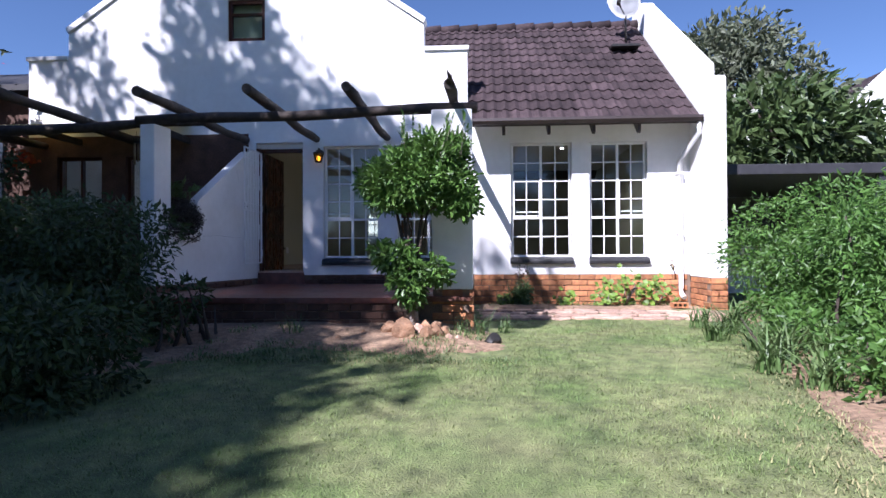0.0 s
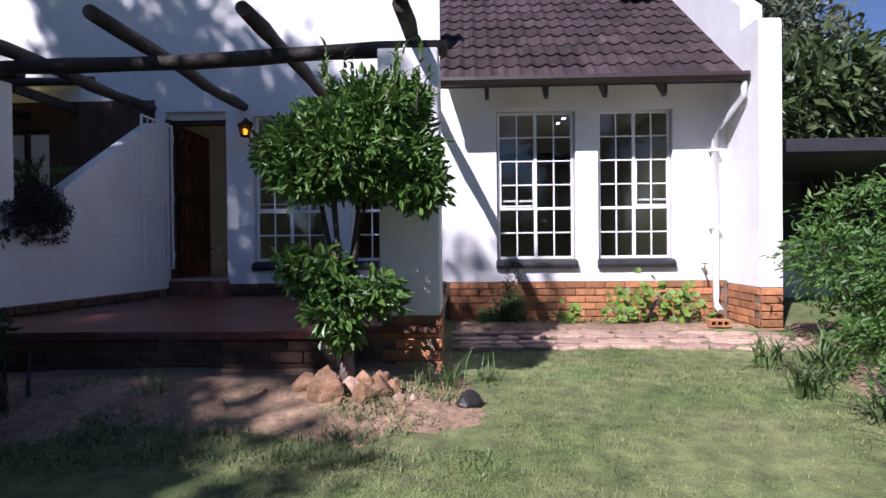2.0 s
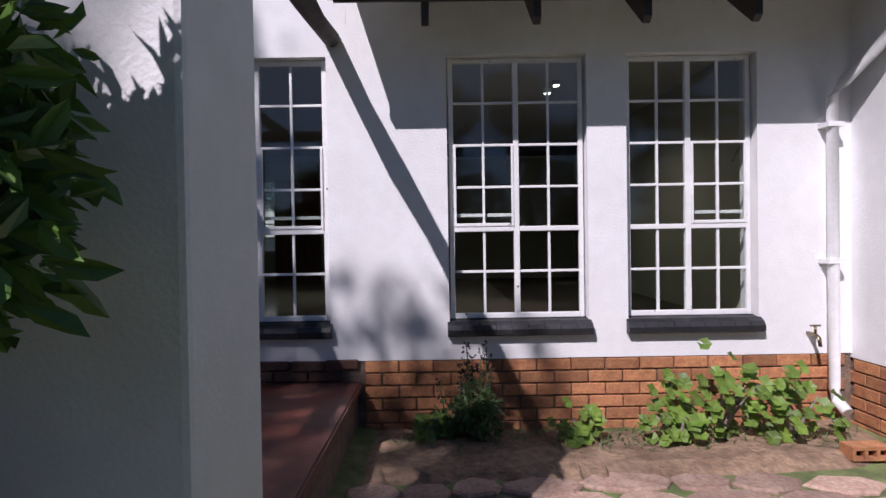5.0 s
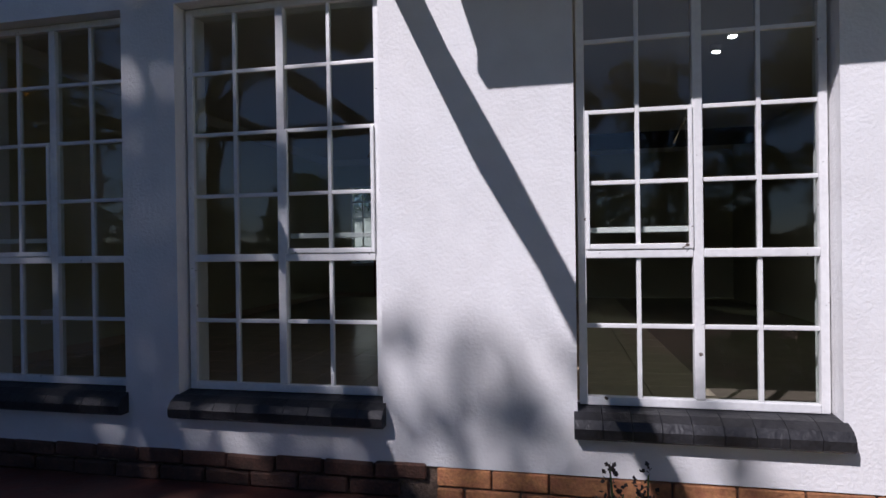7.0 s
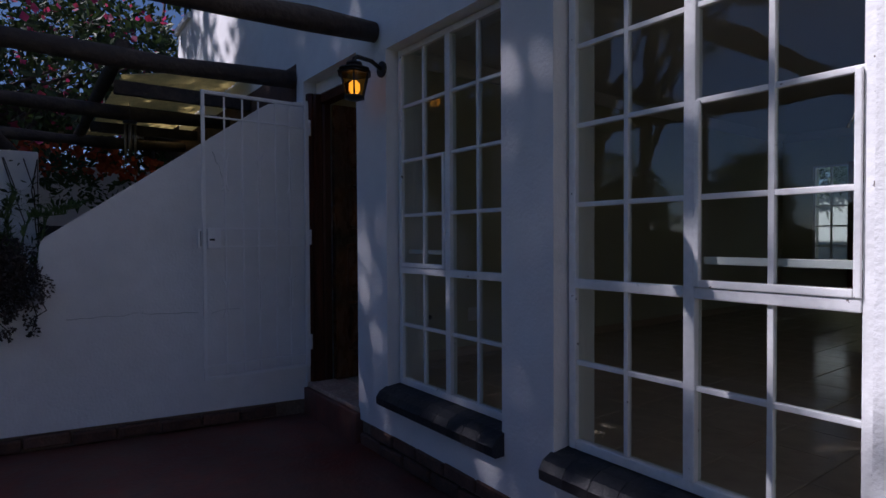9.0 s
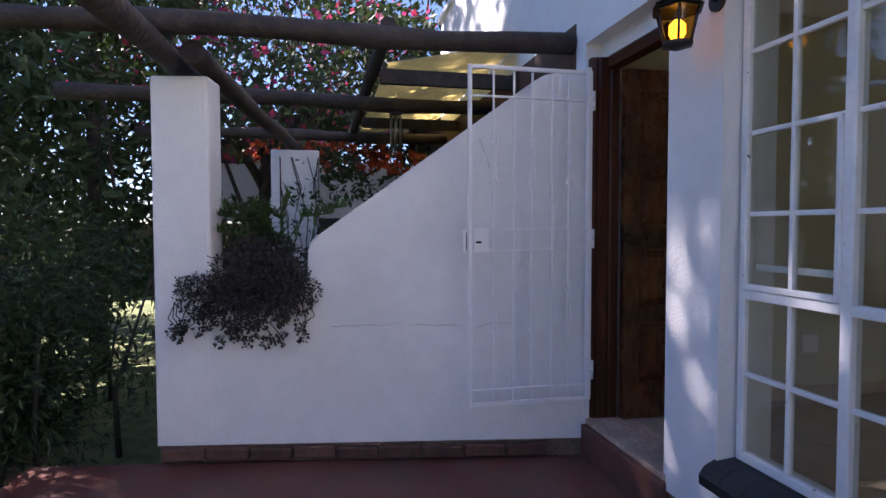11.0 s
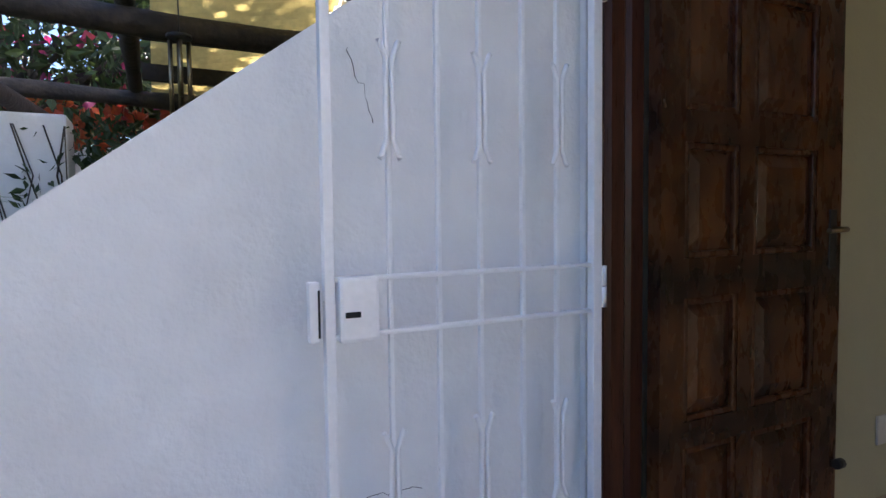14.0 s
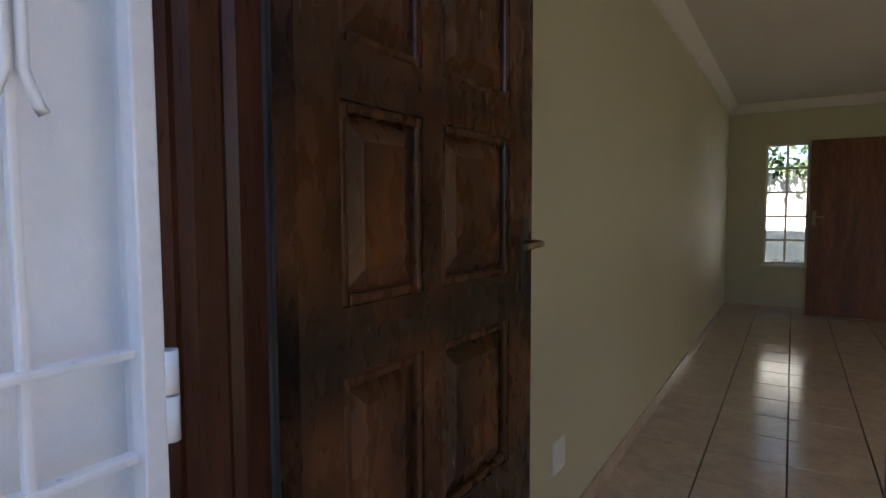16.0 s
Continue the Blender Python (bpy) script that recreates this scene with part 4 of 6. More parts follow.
# ---- wall lantern ----
def wall_lantern():
    x, y, z = -2.24, 8.60, 2.40
    t = thing("wall_lantern", (x, 8.8, z), "black wall lantern with a lit amber bulb", "lamp")
    part("wall_plate", tube(bmesh.new(), [(x, 8.80, 2.60), (x, 8.785, 2.60)], 0.05, 14), BLACK_METAL, t)
    part("arm", tube(bmesh.new(), [(x, 8.79, 2.60), (x, 8.72, 2.64), (x, 8.62, 2.65), (x, y, 2.63)], 0.014, 8), BLACK_METAL, t)
    bm = bmesh.new()
    for zz, r in ((2.615, 0.02), (2.60, 0.055), (2.565, 0.105), (2.545, 0.115), (2.535, 0.112)):
        tube(bm, [(x, y, zz), (x, y, zz + 0.012)], [r, r * 0.8], 6)
    part("cap", bm, BLACK_METAL, t)
    for k in range(6):
        a = 2 * math.pi * (k + 0.5) / 6
        part("rib", tube(bmesh.new(), [(x + 0.092 * math.cos(a), y + 0.092 * math.sin(a), 2.535), (x + 0.06 * math.cos(a), y + 0.06 * math.sin(a), 2.405)], 0.006, 5), BLACK_METAL, t)
    part("glass", tube(bmesh.new(), [(x, y, 2.408), (x, y, 2.533)], [0.058, 0.088], 6, caps=False), AMBER_GLASS, t, "amber lantern glass")
    part("base", tube(bmesh.new(), [(x, y, 2.405), (x, y, 2.39), (x, y, 2.375)], [0.068, 0.07, 0.02], 6), BLACK_METAL, t)
    part("bulb", tube(bmesh.new(), [(x, y, 2.415), (x, y, 2.44), (x, y, 2.48), (x, y, 2.50)], [0.02, 0.034, 0.034, 0.015], 10), AMBER, t, "glowing amber bulb")
    t.matrix_basis = Matrix.Translation((0, 0, 0.06)) @ t.matrix_basis @ Matrix.Scale(0.84, 4)


wall_lantern()


# ---- the front room seen through door and windows ----
ROOM_FLOOR, ROOM_TOP, ROOM_END, ROOM_WEST = 0.757, 3.15, 16.0, -3.30


def build_room():
    fl, far, top, west = ROOM_FLOOR, ROOM_END, ROOM_TOP, ROOM_WEST
    tagged(part("floor", boxed(-3.45, 3.46, 9.031, far, 0.55, fl - 0.009), GROUT), "shiny beige square floor tiles with dark grout", "floor", kind="structure")
    tagged(part("wall_west", boxed(west - 0.15, west, 9.04, far, fl - 0.01, top), CREAM), "pale cream painted room wall", "wall", kind="structure")
    bm = wall(bmesh.new(), west - 0.15, 3.46, far, far + 0.2, 0.7, top, [(-2.91, -2.485, 1.32, 2.68), (-2.46, -1.62, 0.76, 2.70)])
    tagged(part("wall_north", bm, CREAM), "pale cream room wall with a barred window", "wall", kind="structure")
    tagged(part("wall_east", boxed(3.30, 3.455, 9.04, far, fl - 0.01, top - 0.01), CREAM), "pale cream room wall", "wall", kind="structure")
    bm = wall(bmesh.new(), west, 3.30, 9.032, 9.038, fl, top - 0.01, [(a - 0.01, b + 0.01, 0.93, HEAD) for a, b in OPENINGS] + [(-3.299, -2.54, fl, 2.72)])
    tagged(part("wall_inner_lining", bm, CREAM), "pale cream inner face of the front wall", "wall", kind="structure")
    tagged(part("ceiling", boxed(west - 0.15, 3.455, 9.04, far + 0.2, top, top + 0.06), CEILING), "white ceiling", "ceiling", kind="structure")
    prof = [(0.0, 0.0), (0.0, -0.10), (0.02, -0.095), (0.05, -0.06), (0.085, -0.02), (0.095, 0.0)]
    bm = slab(bmesh.new(), [(west + a, top + b - 0.001) for a, b in prof], "y", 9.04, far - 0.1)
    tagged(part("cornice", bm, CEILING), "white plaster cornice", "trim", kind="structure")
    bm = slab(bmesh.new(), [(far - a, top + b - 0.001) for a, b in prof], "x", west + 0.001, 3.3)
    tagged(part("cornice", bm, CEILING), "white plaster cornice", "trim", kind="structure")
    tagged(part("baseboard", boxed(west, west + 0.012, 9.75, far, fl, fl + 0.075, 0.003), FLOOR_TILE), "beige tile skirting", "baseboard", kind="structure")
    tagged(part("baseboard", boxed(west + 0.013, -2.47, far - 0.012, far, fl, fl + 0.075, 0.003), FLOOR_TILE), "beige tile skirting", "baseboard", kind="structure")


build_room()


def back_window():
    x0, x1, z0, z1, y = -2.91, -2.485, 1.32, 2.68, ROOM_END
    w = thing("window_8", ((x0 + x1) / 2, y, z0), "small white barred window in the room's far wall", "window", kind="structure")
    bm = bmesh.new()
    for q in ((x0, x0 + 0.022, z0, z1), (x1 - 0.022, x1, z0, z1), (x0 + 0.022, x1 - 0.022, z0, z0 + 0.025), (x0 + 0.022, x1 - 0.022, z1 - 0.022, z1)):
        box(bm, q[0], q[1], y + 0.02, y + 0.06, q[2], q[3])
    part("window_frame", bm, WHITE, w)
    xm = (x0 + x1) / 2
    part("glazing_bar", boxed(xm - 0.012, xm + 0.012, y + 0.03, y + 0.05, z0 + 0.025, z1 - 0.022), WHITE, w)
    for k in range(1, 5):
        z = z0 + (z1 - z0) * k / 5
        for a, b in ((x0 + 0.022, xm - 0.012), (xm + 0.012, x1 - 0.022)):
            part("glazing_bar", boxed(a, b, y + 0.03, y + 0.05, z - 0.012, z + 0.012), WHITE, w)
    for k in range(5):
        for a, b in ((x0 + 0.022, xm), (xm, x1 - 0.022)):
            g = part("pane", boxed(a + 0.002, b - 0.002, y + 0.038, y + 0.041, z0 + (z1 - z0) * k / 5 + 0.01, z0 + (z1 - z0) * (k + 1) / 5 - 0.01), GLASS, w)
            g.visible_shadow = False
    part("sill", boxed(x0 - 0.02, x1 + 0.01, y - 0.06, y + 0.015, z0 - 0.03, z0 - 0.002, 0.005), WHITE, w)
    for x in (xm - 0.11, xm + 0.10):
        part("latch", tube(bmesh.new(), [(x, y + 0.01, z0 + 0.005), (x, y + 0.01, z0 + 0.04), (x + 0.05, y, z0 + 0.05)], 0.007, 6), BLACK_METAL, w, "black window stay")


def back_door():
    y = ROOM_END
    d = thing("door_2", (-2.05, y, 0.76), "plain red-brown wooden back door with a lever handle", "door", kind="structure")
    leaf = part("leaf", boxed(-2.478, -1.615, y - 0.06, y - 0.018, 0.765, 2.70, 0.004), material("red_brown_flush_door", (0.16, 0.055, 0.025), 0.4, 0.3, 2.0, 0.25, 0.1, 30.0, tint=(0.22, 0.085, 0.035), stretch=(5, 5, 0.6)), d)
    part("lever_handle", tube(bmesh.new(), [(-2.43, y - 0.06, 1.86), (-2.43, y - 0.11, 1.86), (-2.34, y - 0.115, 1.86)], 0.009, 8), STEEL, leaf)
    part("lock_plate", boxed(-2.45, -2.41, y - 0.064, y - 0.06, 1.76, 1.93), STEEL, leaf)
    part("backing", boxed(-2.46, -1.62, y + 0.01, y + 0.05, 0.765, 2.69), FRAME_WOOD, d)


def wall_socket():
    x = ROOM_WEST
    t = thing("wall_socket", (x, 10.28, 1.04), "white double wall socket", "socket")
    part("plate", boxed(x, x + 0.010, 10.23, 10.34, 1.04, 1.15, 0.003), WHITE, t)
    for z in (1.07, 1.12):
        part("switch", boxed(x + 0.0102, x + 0.014, 10.30, 10.32, z - 0.009, z + 0.009), WHITE, t)


def downlight(x, y):
    z = ROOM_TOP
    t = thing("ceiling_spot", (x, y, z), "small lit white ceiling spotlight", "lamp", "ceiling spots")
    part("rim", tube(bmesh.new(), [(x, y, z), (x, y, z - 0.05)], [0.045, 0.04], 12), WHITE, t)
    part("lens", tube(bmesh.new(), [(x, y, z - 0.051), (x, y, z - 0.057)], 0.028, 10), SPOT, t)
    lamp = bpy.data.lights.new("spot_light", "SPOT")
    lamp.spot_size, lamp.spot_blend = radians(150), 0.6
    lamp.energy, lamp.color, lamp.shadow_soft_size = 10.0, (1.0, 0.92, 0.80), 0.04
    new("spot_light", lamp).matrix_basis = pose(x, y, z - 0.12)


back_window()
back_door()
wall_socket()
for x, y in ((1.93, 10.97), (1.90, 11.30)):
    downlight(x, y)

# yard beyond the room: sunlit white boundary wall
tagged(part("yard_wall", boxed(-8.0, 4.0, 18.2, 18.4, 0.0, 2.5), PLASTER), "sunlit white boundary wall behind the house", "wall", kind="structure")
leaves("yard_creeper", [(-4.3, 18.1, 2.75, 1.2, 0.3, 0.38), (-2.5, 18.1, 2.78, 1.2, 0.3, 0.36)], 2500, 0.12, BIG_LEAF, seed=31)
tagged(bpy.data.objects["yard_creeper"], "green creeper along the top of the yard wall", "creeper", kind="stuff")
# closing walls of the house
tagged(part("wall_rear_west", boxed(-7.1, -3.46, 16.0, 16.2, 0.0, 3.9), PLASTER), "white plaster rear wall", "wall", kind="structure")
tagged(part("wall_west_end", boxed(-7.1, -6.9, 9.03, 16.0, 0.0, 3.9), PLASTER), "white plaster end wall", "wall", kind="structure")


# ---- plants ----
def shrub_tree():
    t = thing("ornamental_tree", (-0.42, 5.62, 0.15), "small clipped glossy-leaved tree with two foliage clumps, pale trunk", "tree")
    base = Vector((-0.42, 5.62, ground_z(-0.42, 5.62) - 0.03))
    part("trunk", tube(bmesh.new(), [base, base + Vector((0.0, 0, 0.22)), base + Vector((-0.03, 0, 0.55)), base + Vector((-0.06, 0, 0.95))], [0.055, 0.042, 0.036, 0.03], 10, wobble=0.08), BARK, t)
    for dx, dy, top in ((-0.16, 0.05, 1.75), (-0.03, -0.05, 1.85), (0.10, 0.04, 1.7), (0.17, -0.06, 1.5), (-0.10, 0.1, 1.6)):
        a = base + Vector((-0.02 + dx * 0.1, dy * 0.2, 0.45))
        part("stem", tube(bmesh.new(), [a, a + Vector((dx * 0.45, dy, 0.40)), a + Vector((dx * 0.9, dy * 1.5, 0.75)), Vector((base.x + dx * 1.6, base.y + dy * 2, top))], [0.022, 0.018, 0.015, 0.006], 7), DARK_BARK, t)
    crown = [(-0.40, 5.6, 1.74, 0.44, 0.46, 0.30), (-0.74, 5.58, 1.74, 0.24, 0.28, 0.22), (-0.62, 5.50, 1.60, 0.22, 0.26, 0.18), (-0.02, 5.6, 1.66, 0.25, 0.30, 0.24), (0.06, 5.55, 1.52, 0.18, 0.22, 0.16), (-0.22, 5.6, 1.97, 0.32, 0.34, 0.26), (-0.56, 5.62, 1.93, 0.20, 0.24, 0.16), (-0.02, 5.62, 2.02, 0.16, 0.2, 0.16)]
    leaves("crown", crown, 10500, 0.066, LEAF, t, "dense glossy green crown", seed=3, shell=0.42, wide=0.38, oval=True)
    low = [(-0.58, 5.52, 0.98, 0.22, 0.24, 0.16), (-0.46, 5.50, 0.78, 0.19, 0.22, 0.22), (-0.20, 5.55, 0.84, 0.16, 0.2, 0.13), (-0.74, 5.52, 1.04, 0.11, 0.14, 0.10), (-0.42, 5.52, 0.60, 0.10, 0.12, 0.12)]
    leaves("lower_crown", low, 1500, 0.078, LEAF, t, "loose lower foliage clump", seed=4, shell=0.25, wide=0.40, droop=0.5, oval=True)
    rng = random.Random(5)
    for k in range(34):
        x, y = rng.uniform(-0.55, 0.12), 5.6 + rng.uniform(-0.25, 0.25)
        z, h = 2.0 + rng.uniform(-0.15, 0.05), rng.uniform(0.15, 0.42)
        leaning = rng.uniform(-0.08, 0.10)
        sh = part("shoot", tube(bmesh.new(), [(x, y, z), (x + leaning * 0.5, y, z + h * 0.5), (x + leaning, y, z + h)], [0.004, 0.003, 0.002], 4), BARK, t)
        pts = [(x + leaning * u, y, z + h * u) for u in (0.35, 0.5, 0.62, 0.74, 0.86, 0.97)]
        blades("shoot_leaf", pts, LEAF, sh, length=0.085, width=0.026, lean=0.9, seed=60 + k, per=2, joints=3)


shrub_tree()


def tree(name, base, height, r0, blobs, count, size, leaf, label, bark=DARK_BARK, seed=7, lean=(0, 0), flowers=0, limbs=7):
    t = thing(name, base, label, "tree")
    b = Vector(base)
    rng = random.Random(seed)
    top = b + Vector((lean[0], lean[1], height))
    part("trunk", tube(bmesh.new(), [b, b.lerp(top, 0.3) + Vector((0.1, 0, 0)), b.lerp(top, 0.65), top], [r0, r0 * 0.8, r0 * 0.55, r0 * 0.2], 10, wobble=0.06), bark, t)
    for k in range(limbs):
        q = blobs[k % len(blobs)]
        a = b.lerp(top, rng.uniform(0.3, 0.8))
        e = Vector((q[0] + rng.uniform(-0.5, 0.5) * q[3], q[1] + rng.uniform(-0.5, 0.5) * q[4], q[2] + rng.uniform(-0.2, 0.6) * q[5]))
        part("limb", tube(bmesh.new(), [a, a.lerp(e, 0.45) + Vector((0, 0, 0.15)), e], [r0 * 0.4, r0 * 0.25, 0.012], 7), bark, t)
    leaves("crown", blobs, count, size, leaf, t, seed=seed, shell=0.35)
    if flowers:
        leaves("blossom", [(q[0], q[1], q[2], q[3] * 1.05, q[4] * 1.05, q[5] * 1.05) for q in blobs], flowers, size * 0.75, FLOWER, t, "magenta bracts", seed=seed + 50, shell=0.8, wide=0.9)
    return t


SUN_X, SUN_Z = -SUN.x / SUN.y, -SUN.z / SUN.y


def sunward(q, k):
    """A clump moved towards the sun, so that its shade stays in place."""
    return (q[0] + 4.27 + SUN_X * (7 + k), q[1] - k, q[2] - 8.4 + SUN_Z * (7 + k), *q[3:])


def shades_bed(q):
    """Whether a clump's shadow falls on the open soil before the porch."""
    k = (q[2] - 0.25) / SUN_Z
    x, y = q[0] - SUN_X * k, q[1] + k
    return -1.9 < x < 0.4 and 4.4 < y < 5.8


# tall shade tree west of the lawn, whose shadow dapples the gable and the porch
rng = random.Random(11)
shade = []
for k in range(46):
    a, r, z = rng.uniform(0, 2 * math.pi), rng.uniform(0.15, 1) ** 0.55, rng.uniform(-1, 1)
    x, y = -7.3 + 2.9 * r * math.cos(a), 0.6 + 5.0 * r * math.sin(a)
    shade.append((x, y, 8.2 + 2.6 * z, rng.uniform(0.7, 1.15), rng.uniform(0.7, 1.15), rng.uniform(0.5, 0.9)))
for k in range(12):
    shade.append((rng.uniform(-10.6, -8.2), rng.uniform(3.4, 6.0), rng.uniform(8.0, 10.6), rng.uniform(0.35, 0.6), rng.uniform(0.35, 0.6), rng.uniform(0.3, 0.5)))
shade = [q for q in (sunward(q, 2.5) for q in shade) if not shades_bed(q)]
tree("shade_tree", (-9.9, -1.9, -0.1), 11.0, 0.32, shade, 21000, 0.22, BIG_LEAF, "tall spreading shade tree beside the lawn", seed=12, lean=(0.8, 0.3), limbs=14)
low = [(-5.3 + rng.uniform(-1.2, 0.8), 1.4 + rng.uniform(-4.6, 3.0), 5.6 + rng.uniform(-1.0, 1.2), rng.uniform(0.55, 0.9), rng.uniform(0.55, 0.9), rng.uniform(0.4, 0.7)) for k in range(32)]
low += [(-4.35 + rng.uniform(-0.5, 0.35), rng.uniform(-5.0, 0.2), 5.7 + rng.uniform(-0.7, 0.7), rng.uniform(0.5, 0.8), rng.uniform(0.5, 0.8), rng.uniform(0.35, 0.6)) for k in range(13)]
low = [q for q in (sunward(q, 4.0) for q in low) if not shades_bed(q)]
tree("shade_tree", (-8.7, -2.4, -0.05), 10.2, 0.22, low, 30000, 0.18, BIG_LEAF, "leafy tree shading the porch and lawn", seed=13, lean=(0.7, 0.0), limbs=12)

# a third crown, out of view, added to shade the points in rays
rays = [(x, 8.8, z) for x in (-3.1, -2.5, -1.9, -1.3, -0.75) for z in (0.8, 1.6, 2.5)]
rays += [(x, y, 0.64) for x in (-2.9, -2.2, -1.5, -0.9) for y in (5.8, 6.7, 7.6)] + [(-2.3, 5.0, 0.2)]
rays += [(x, y, 0.05) for x, y in ((-1.9, 1.2), (-1.7, 1.9), (-2.3, 2.2), (-1.6, 2.6), (-2.6, 1.4), (-2.0, 3.0), (-3.2, 2.0), (-2.7, 2.9), (-1.5, 3.4), (-2.2, 3.7), (-3.0, 1.0), (-2.6, 3.6), (-2.4, 4.3), (-1.8, 4.1), (-3.0, 4.3))]
porch_shade = []
for x, y, z in rays:
    k, r = rng.uniform(8.6, 10.0), rng.uniform(0.5, 0.62) if z < 0.1 else rng.uniform(0.30, 0.40) if x > 0 else rng.uniform(0.34, 0.50)
    porch_shade.append((x + SUN_X * k, y - k, z + SUN_Z * k, r, r, r))
tree("shade_tree", (-9.4, -1.1, -0.05), 12.0, 0.2, porch_shade, 10400, 0.2, BIG_LEAF, "tall slender unseen tree added to shade the porch and lawn", seed=14, lean=(1.6, 0.2), limbs=16)

# trees behind the house end
far = [(6.6, 14.6, 5.3, 1.6, 1.5, 1.5), (8.0, 14.8, 4.6, 1.5, 1.5, 1.4), (5.4, 14.4, 4.6, 1.2, 1.3, 1.5), (7.2, 14.6, 3.6, 2.0, 1.5, 1.2), (9.0, 14.8, 3.6, 1.2, 1.4, 1.1), (6.0, 14.4, 5.9, 0.9, 1, 0.8), (7.0, 14.6, 6.2, 0.8, 1, 0.7)]
tree("grey_tree", (7.0, 14.9, 0), 5.5, 0.2, far, 15000, 0.20, GREY_LEAF, "large grey-green bushy tree behind the house", seed=21)
near = [(6.2, 12.2, 3.5, 1.5, 1.0, 1.0), (7.6, 12.4, 3.4, 1.4, 1.0, 0.9), (5.3, 12.0, 3.1, 0.9, 0.8, 0.8), (8.8, 12.6, 3.0, 1.0, 0.9, 0.8), (6.8, 12.2, 4.2, 0.9, 0.8, 0.5)]
tree("broadleaf_tree", (6.8, 12.4, 0), 3.6, 0.14, near, 4200, 0.27, BIG_LEAF, "broad-leaved dark green tree behind the carport", seed=22)

# bougainvillea and screen trees to the west
boug = [(-8.4, 7.3, 3.9, 1.2, 1.5, 0.8), (-8.0, 6.0, 3.5, 1.0, 1.0, 0.8), (-9.2, 8.4, 4.4, 1.3, 1.3, 0.9), (-8.8, 5.0, 4.6, 1.1, 1.2, 1.0), (-7.6, 7.2, 3.1, 0.6, 0.9, 0.3), (-10.0, 6.6, 5.2, 1.5, 1.8, 1.0)]
tree("bougainvillea", (-8.9, 6.6, 0), 4.0, 0.10, boug, 5200, 0.13, DARK_LEAF, "tall bougainvillea with magenta bracts", seed=23, flowers=700, limbs=16)
RED_BRACT = material("orange_red_bract", (0.40, 0.045, 0.03), 0.6, 0.25, 4.0, 0.15, 0, per="island", tint=(0.45, 0.12, 0.03), through_light=0.4)
leaves("blossom", [(-7.3, 7.7, 2.62, 0.45, 0.6, 0.16), (-7.6, 7.0, 2.75, 0.4, 0.5, 0.15), (-7.0, 8.3, 2.55, 0.3, 0.4, 0.12)], 420, 0.085, RED_BRACT, bpy.data.objects["bougainvillea"], "orange-red bracts under the crown", seed=77, wide=0.9)
for k, (x, y) in enumerate(((-7.6, 4.9), (-9.6, 5.2), (-11.0, 7.4), (-11.5, 5.6), (-10.5, 9.0), (-6.8, 3.9), (-8.6, 3.0), (-10.4, 3.6), (-12.0, 2.0))):
    blobs = [(x + rng.uniform(-0.8, 0.8), y + rng.uniform(-0.8, 0.8), 1.0 + j * 0.85 + rng.uniform(-0.2, 0.2), rng.uniform(0.6, 1.0), rng.uniform(0.6, 1.0), rng.uniform(0.4, 0.7)) for j in range(7)]
    tree("screen_tree", (x, y, 0), 5.0, 0.11, blobs, 4200, 0.16, DARK_LEAF, "dark leafy garden tree behind the pergola", seed=40 + k)


def hedge(name, blobs, count, size, leaf, label, seed, wide=0.4, stuff=False):
    t = thing(name, (blobs[0][0], blobs[0][1], 0.1), label, "hedge")
    rr = random.Random(seed)
    for k in range(8):
        q = blobs[k % len(blobs)]
        x, y = q[0] + rr.uniform(-0.3, 0.3), q[1] + rr.uniform(-0.3, 0.3)
        part("stem", tube(bmesh.new(), [(x, y, ground_z(x, y) - 0.05), (x + rr.uniform(-0.1, 0.1), y, q[2] * 0.6), (x + rr.uniform(-0.2, 0.2), y + rr.uniform(-0.2, 0.2), q[2] + q[5] * 0.5)], [0.022, 0.016, 0.006], 6), DARK_BARK, t)
    leaves("foliage", blobs, count, size, leaf, t, seed=seed, shell=0.4, wide=wide, droop=0.4)
    return t


# bright hedge on the east side
right = []
for k in range(26):
    y = rng.uniform(3.4, 7.4)
    right.append((4.35 + rng.uniform(-0.75, 0.8) + (7.4 - y) * 0.03, y, 0.95 + rng.uniform(-0.35, 0.55), rng.uniform(0.35, 0.6), rng.uniform(0.35, 0.6), rng.uniform(0.25, 0.45)))
right += [(3.75, 6.9, 1.35, 0.5, 0.5, 0.35), (3.55, 7.0, 0.95, 0.4, 0.4, 0.4), (3.75, 6.2, 0.9, 0.5, 0.5, 0.4), (4.4, 6.8, 1.55, 0.6, 0.6, 0.35)]
right += [(3.62 + rng.uniform(-0.05, 0.5) + (7.2 - y) * 0.05, y, rng.uniform(0.35, 0.65), 0.42, 0.42, 0.36) for y in np.arange(3.6, 7.3, 0.32)]
hedge("side_hedge", right, 34000, 0.075, HEDGE_LEAF, "loose bright green side hedge of fine leaves", 71, 0.34)
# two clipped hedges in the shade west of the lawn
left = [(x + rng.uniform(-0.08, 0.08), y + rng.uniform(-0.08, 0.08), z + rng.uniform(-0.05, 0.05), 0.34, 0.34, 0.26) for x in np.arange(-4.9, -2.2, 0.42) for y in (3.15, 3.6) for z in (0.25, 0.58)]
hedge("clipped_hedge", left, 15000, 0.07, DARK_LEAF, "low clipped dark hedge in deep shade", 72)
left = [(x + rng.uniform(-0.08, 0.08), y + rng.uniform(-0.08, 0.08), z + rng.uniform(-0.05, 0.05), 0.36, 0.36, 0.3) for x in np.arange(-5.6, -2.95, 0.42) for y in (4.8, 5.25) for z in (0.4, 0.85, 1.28)]
